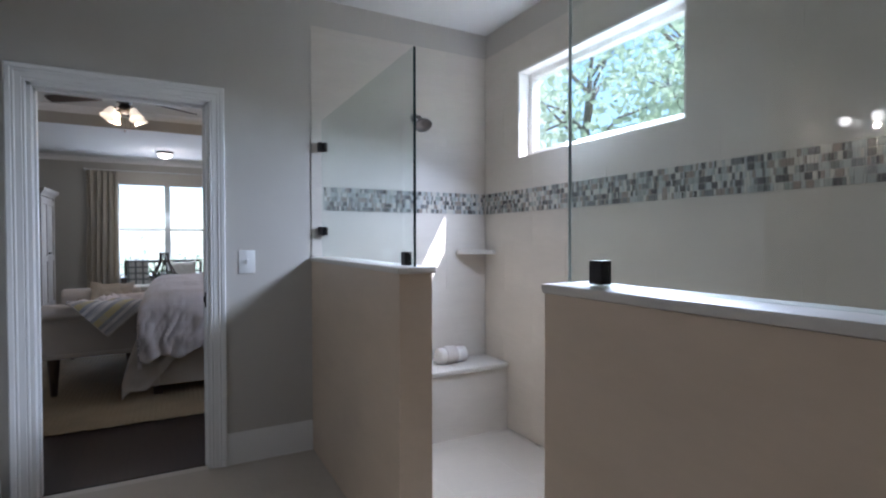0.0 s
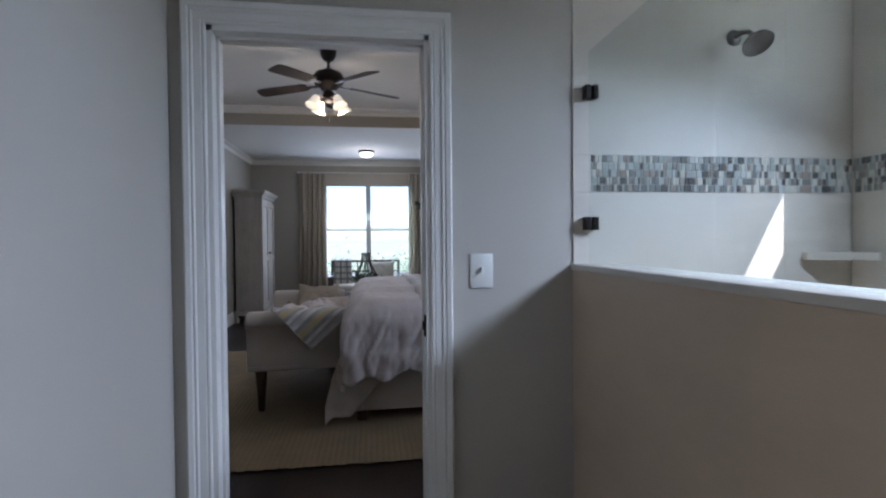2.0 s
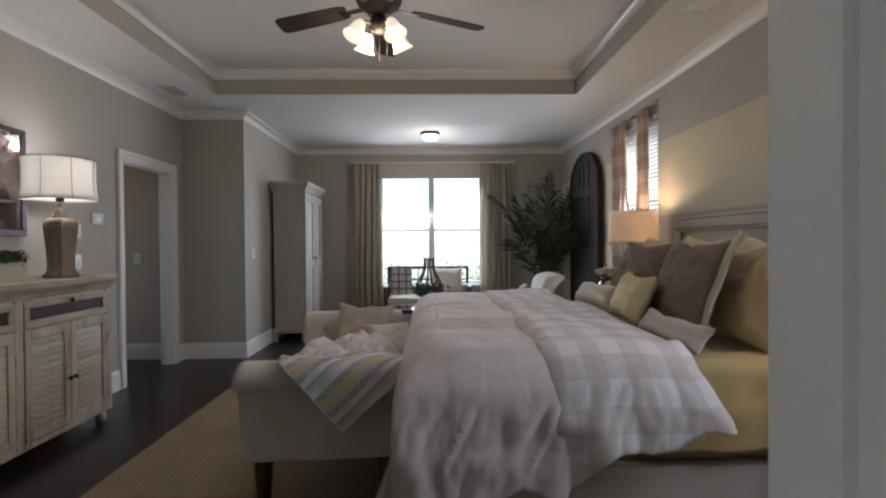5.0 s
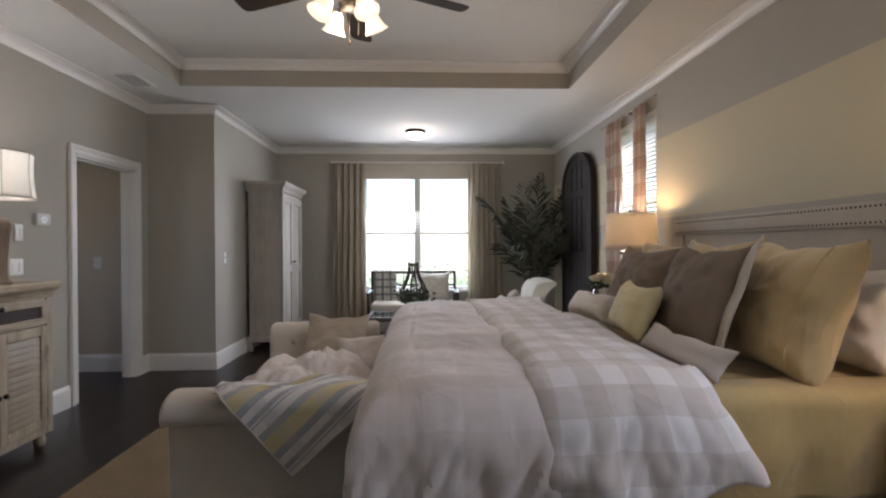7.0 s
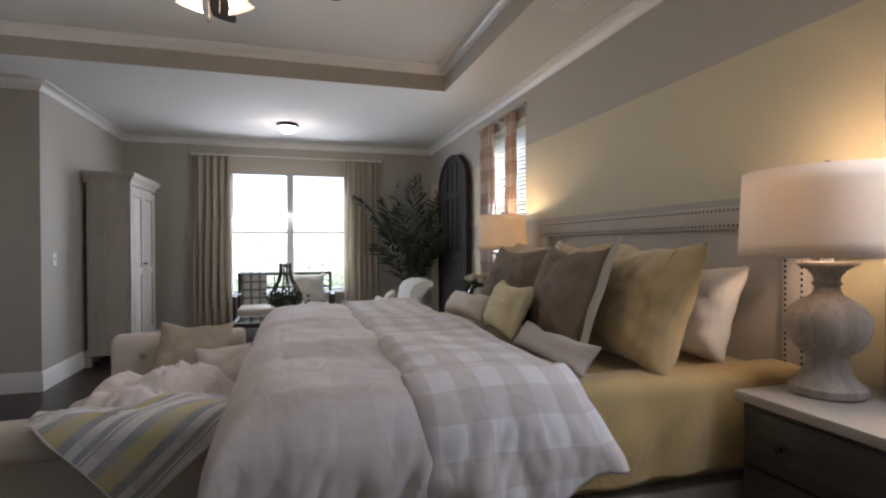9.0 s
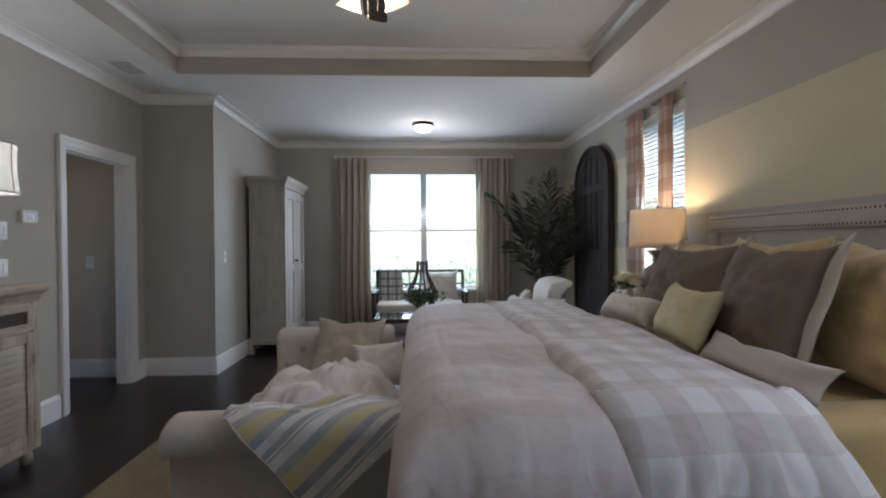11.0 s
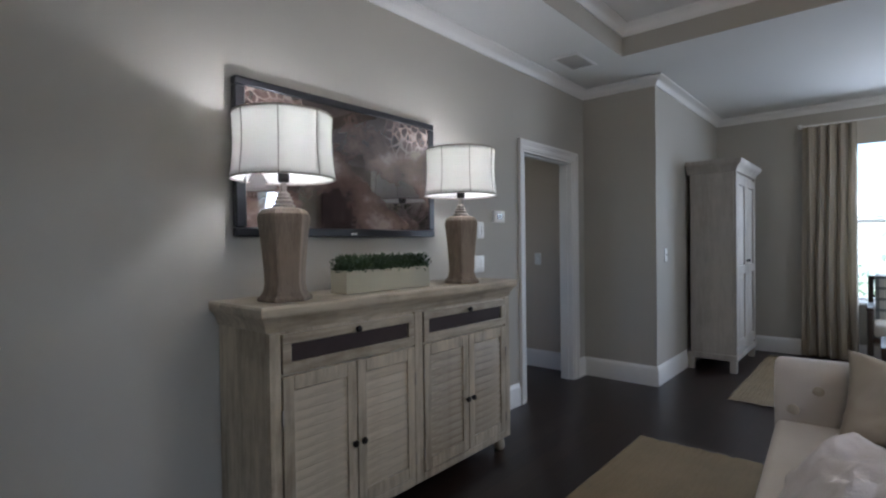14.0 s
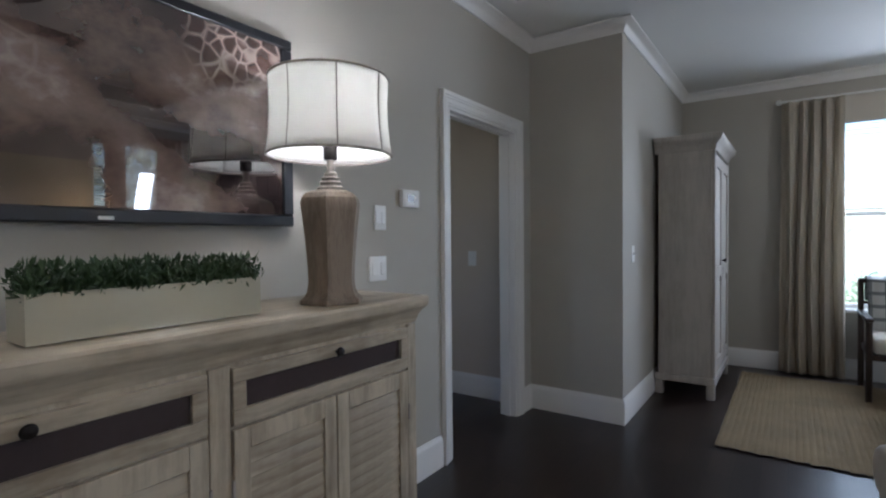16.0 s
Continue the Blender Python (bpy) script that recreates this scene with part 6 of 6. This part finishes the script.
fl = thing("ceiling_light", "round flush ceiling light with a glowing frosted bowl", "ceiling light", (2.015, 10.63, 2.74))
part("rim", lathe([(0.125, -0.004), (0.13, -0.02), (0.122, -0.035), (0.11, -0.036)], 32), M["bronze"], fl, "dark bronze rim")
part("bowl", lathe([(0.112, -0.034), (0.105, -0.06), (0.075, -0.09), (0.03, -0.105), (0.0, -0.107)], 32), M["white_bulb"], fl, "glowing frosted glass bowl")
part("finial", lathe([(0, -0.125), (0.008, -0.118), (0.006, -0.106)], 10), M["bronze"], fl)
lamp("flush_light", "POINT", pose(2.015, 10.63, 2.58), 1.6, (1.0, 0.9, 0.75), shadow_soft_size=0.06)


def vent(x, y, z, w, h, label):
    ob = thing("ceiling_vent", label, "air vent", (x, y, z))
    fr = bmesh.new()
    for r in ((-w / 2, w / 2, -h / 2, -h / 2 + 0.025), (-w / 2, w / 2, h / 2 - 0.025, h / 2), (-w / 2, -w / 2 + 0.025, -h / 2 + 0.025, h / 2 - 0.025), (w / 2 - 0.025, w / 2, -h / 2 + 0.025, h / 2 - 0.025)):
        box(fr, *r, -0.010, -0.001, bevel=0.002)
    part("frame", fr, M["white"], ob)
    part("backing", boxes((-w / 2 + 0.02, w / 2 - 0.02, -h / 2 + 0.02, h / 2 - 0.02, -0.003, -0.001)), M["paint"], ob)
    n = int((w - 0.05) / 0.02)
    for k in range(n):
        part("slat", boxes((-0.007, 0.007, -h / 2 + 0.024, h / 2 - 0.024, -0.0008, 0.0008)), M["white"], ob, at=pose(-w / 2 + 0.035 + k * 0.02, 0, -0.007, 0, 40, 0))


vent(-0.42, 8.73, H, 0.23, 0.36, "white ceiling air vent near the hallway door")
vent(3.72, 6.93, H, 0.20, 0.30, "white ceiling air vent above the headboard")

# ---- outdoors ----
structure("ground", boxes((-300, 300, -300, 300, -0.6, -0.45)), M["lawn"], "pale dry ground round the house in full sun", "ground")


def tree(x, y, h, spread, seed, leaves=1050, low=0.35):
    rnd = random.Random(seed)
    ob = thing("tree", "leafy green tree outside in bright sun", "tree", (x, y, -0.46), "trees outside")
    tr = tube([(0, 0, 0), (0.1, 0.05, h * 0.3), (-0.05, 0.1, h * 0.6), (0.05, 0, h * 0.9)], [0.16, 0.12, 0.08, 0.03], 9)
    tips = []
    for k in range(11):
        a, z = k * 2.4, h * (low + 0.5 * k / 11)
        r = spread * rnd.uniform(0.6, 1.0)
        e = Vector((r * math.cos(a), r * math.sin(a), z + h * 0.16))
        mid = Vector((0.4 * e.x, 0.4 * e.y + 0.1, z + h * 0.10))
        tube([(0, 0.05, z), mid, e], [0.05, 0.03, 0.01], 6, tr)
        tips += [e, mid.lerp(e, 0.5)]
    part("trunk", tr, M["bark"], ob, "grey trunk and limbs")
    cr = new("crown", leafy(leaves, lambda r: tuple(rnd.choice(tips) + Vector((r.gauss(0, spread * 0.22), r.gauss(0, spread * 0.22), r.gauss(0, h * 0.07)))), 0.17, seed))
    cr.data.materials.append(M["tree_leaf"])
    cr.parent = ob


for k, (x, y, h) in enumerate(((8.6, 4.4, 5.6), (9.8, 6.4, 6.0), (9.2, 5.4, 5.8), (8.9, 3.3, 5.4), (10.5, 2.6, 6.5), (12.0, 5.2, 7.0), (12.5, 8.0, 7.0), (11.0, 7.2, 6.6), (7.6, 8.8, 5.4), (8.8, 10.6, 6.2), (10.4, 12.2, 6.8), (9.2, 8.3, 6.0))):
    tree(x, y, h, 1.7, 30 + k)


def shrub(x, y, h, seed):
    ob = thing("shrub", "low leafy shrub outside the window", "shrub", (x, y, -0.46), "shrubs outside")
    stems = bmesh.new()
    for k in range(6):
        tube([(0, 0, 0), (0.25 * h * math.cos(k), 0.25 * h * math.sin(k), h * 0.5), (0.4 * h * math.cos(k + 0.3), 0.4 * h * math.sin(k + 0.3), h * 0.9)], [0.02, 0.013, 0.005], 5, stems)
    part("stems", stems, M["bark"], ob)
    cr = new("crown", leafy(900, lambda r: (r.gauss(0, 0.33 * h), r.gauss(0, 0.33 * h), h * 0.55 + r.gauss(0, 0.2 * h)), 0.12, seed))
    cr.data.materials.append(M["tree_leaf"])
    cr.parent = ob


for k in range(8):
    shrub(-1.8 + k * 1.0, 15.2 + 0.5 * math.sin(k * 2.1), 1.45 + 0.25 * math.sin(k * 1.3), 60 + k)

# ---- shower tiles and mosaic, piece by piece ----
structure_tiles = tagged(new("wall_tiles_back"), "large beige shower wall tiles with fine joints", "wall tile", "", "structure")
tile_field(structure_tiles, "x", 4.119, 0.006, 2.862, 4.108, 0.0, 1.455, 0.62, 0.31, M["tile"])
part("grout_bed", boxes((2.863, 4.109, 4.1202, 4.1256, 0.0, 1.454), (2.863, 4.109, 4.1202, 4.1256, 1.603, 2.568)), M["grout"], structure_tiles, smooth=None)
tile_field(structure_tiles, "x", 4.119, 0.006, 2.862, 4.108, 1.602, 2.57, 0.62, 0.31, M["tile"])
structure_tiles = tagged(new("wall_tiles_window"), "large beige shower wall tiles round the window", "wall tile", "", "structure")
tile_field(structure_tiles, "y", 4.110, 0.006, -1.38, 4.118, 0.0, 1.455, 0.62, 0.31, M["tile"])
tile_field(structure_tiles, "y", 4.110, 0.006, -1.38, 4.118, 1.602, 2.57, 0.62, 0.31, M["tile"], hole=(2.50, 3.73, 1.81, 2.37))
ft = bath_floor
part("grout_bed", boxes((4.1112, 4.1216, -1.38, 4.118, 0.0, 1.454), (4.1112, 4.1216, -1.38, 2.50, 1.603, 2.568), (4.1112, 4.1216, 3.73, 4.118, 1.603, 2.568), (4.1112, 4.1216, 2.50, 3.73, 1.603, 1.81), (4.1112, 4.1216, 2.50, 3.73, 2.37, 2.568)), M["grout"], structure_tiles, smooth=None)
made = {}
for i in range(8):
    for j in range(12):
        x, y = 0.83 + i * 0.42, -1.39 + j * 0.46
        w, h = min(0.4192, 4.10 - x), min(0.4592, 4.12 - y)
        if w < 0.02 or h < 0.02:
            continue
        key = (round(w, 3), round(h, 3))
        if key not in made:
            ob = part("tile", boxes((0, w, 0, h, 0, 0.006)), M["floortile"], ft, smooth=None)
            made[key] = ob.data
        else:
            ob = new("tile", made[key])
            ob.parent = ft
        ob.location = (x, y, -0.006)

MOSAIC = [surface("mosaic_" + n, c, r, 0.08, 8, 60, 0.05, 0.001, each=0.35) for n, c, r in (("grey", (0.21, 0.215, 0.21), 0.15), ("sage", (0.36, 0.385, 0.355), 0.12), ("cream", (0.58, 0.56, 0.50), 0.2), ("taupe", (0.30, 0.26, 0.225), 0.25), ("dark", (0.11, 0.108, 0.105), 0.15), ("pale", (0.46, 0.475, 0.46), 0.12))]
backing = tagged(new("wall_mosaic_band"), "narrow band of grey, sage and cream mosaic tiles", "mosaic band", "", "structure")
part("grout_bed", boxes((2.935, 4.108, 4.1195, 4.1255, 1.455, 1.602)), M["grout"], backing, smooth=None)
part("grout_bed", boxes((4.1105, 4.1215, -1.38, 4.1185, 1.455, 1.602)), M["grout"], backing, smooth=None)
part("border_tile", boxes((2.862, 2.935, 4.1185, 4.1255, 1.455, 1.602)), M["tile"], backing, smooth=None)
rm = random.Random(77)
cells = {}
joined = {i: ([], []) for i in range(len(MOSAIC))}
for row in range(5):
    z0 = 1.457 + row * 0.029
    for side in ("back", "window"):
        a, end = (2.937, 4.106) if side == "back" else (0.9, 4.112)
        a += rm.uniform(-0.01, 0.0)
        while a < end - 0.008:
            w = min(rm.choice((0.009, 0.011, 0.013, 0.016, 0.026)), end - a)
            c = rm.randrange(len(MOSAIC))
            d = rm.choice((0.0, 0.0008, 0.0016))
            if side == "back" and a < 3.62:
                key = (round(w, 3), c)
                if key not in cells:
                    ob = part("mosaic_tile", boxes((0, w - 0.002, 0, 0.006, 0, 0.0272), bevel=0.0008), MOSAIC[c], backing, smooth=None)
                    cells[key] = ob.data
                else:
                    ob = new("mosaic_tile", cells[key])
                    ob.parent = backing
                ob.location = (max(a, 2.937), 4.1165 - d, z0)
            else:
                vs, fs = joined[c]
                n = len(vs)
                x = 4.1075 - d
                if side == "back":
                    y = 4.1165 - d
                    vs += [(p, q, r) for q in (y, y + 0.006) for p, r in ((a, z0), (a + w - 0.002, z0), (a + w - 0.002, z0 + 0.0272), (a, z0 + 0.0272))]
                else:
                    vs += [(x, a, z0), (x, a + w - 0.002, z0), (x, a + w - 0.002, z0 + 0.0272), (x, a, z0 + 0.0272), (x + 0.004, a, z0), (x + 0.004, a + w - 0.002, z0), (x + 0.004, a + w - 0.002, z0 + 0.0272), (x + 0.004, a, z0 + 0.0272)]
                fs += [tuple(n + i for i in q) for q in ((0, 3, 2, 1), (0, 1, 5, 4), (1, 2, 6, 5), (2, 3, 7, 6), (3, 0, 4, 7))]
            a += w
for c, (vs, fs) in joined.items():
    me = bpy.data.meshes.new("mosaic_tiles")
    me.from_pydata(vs, [], fs)
    me.materials.append(MOSAIC[c])
    ob = new("mosaic_tiles", me)
    ob.parent = backing
    tagged(ob, "", "", "", "stuff")
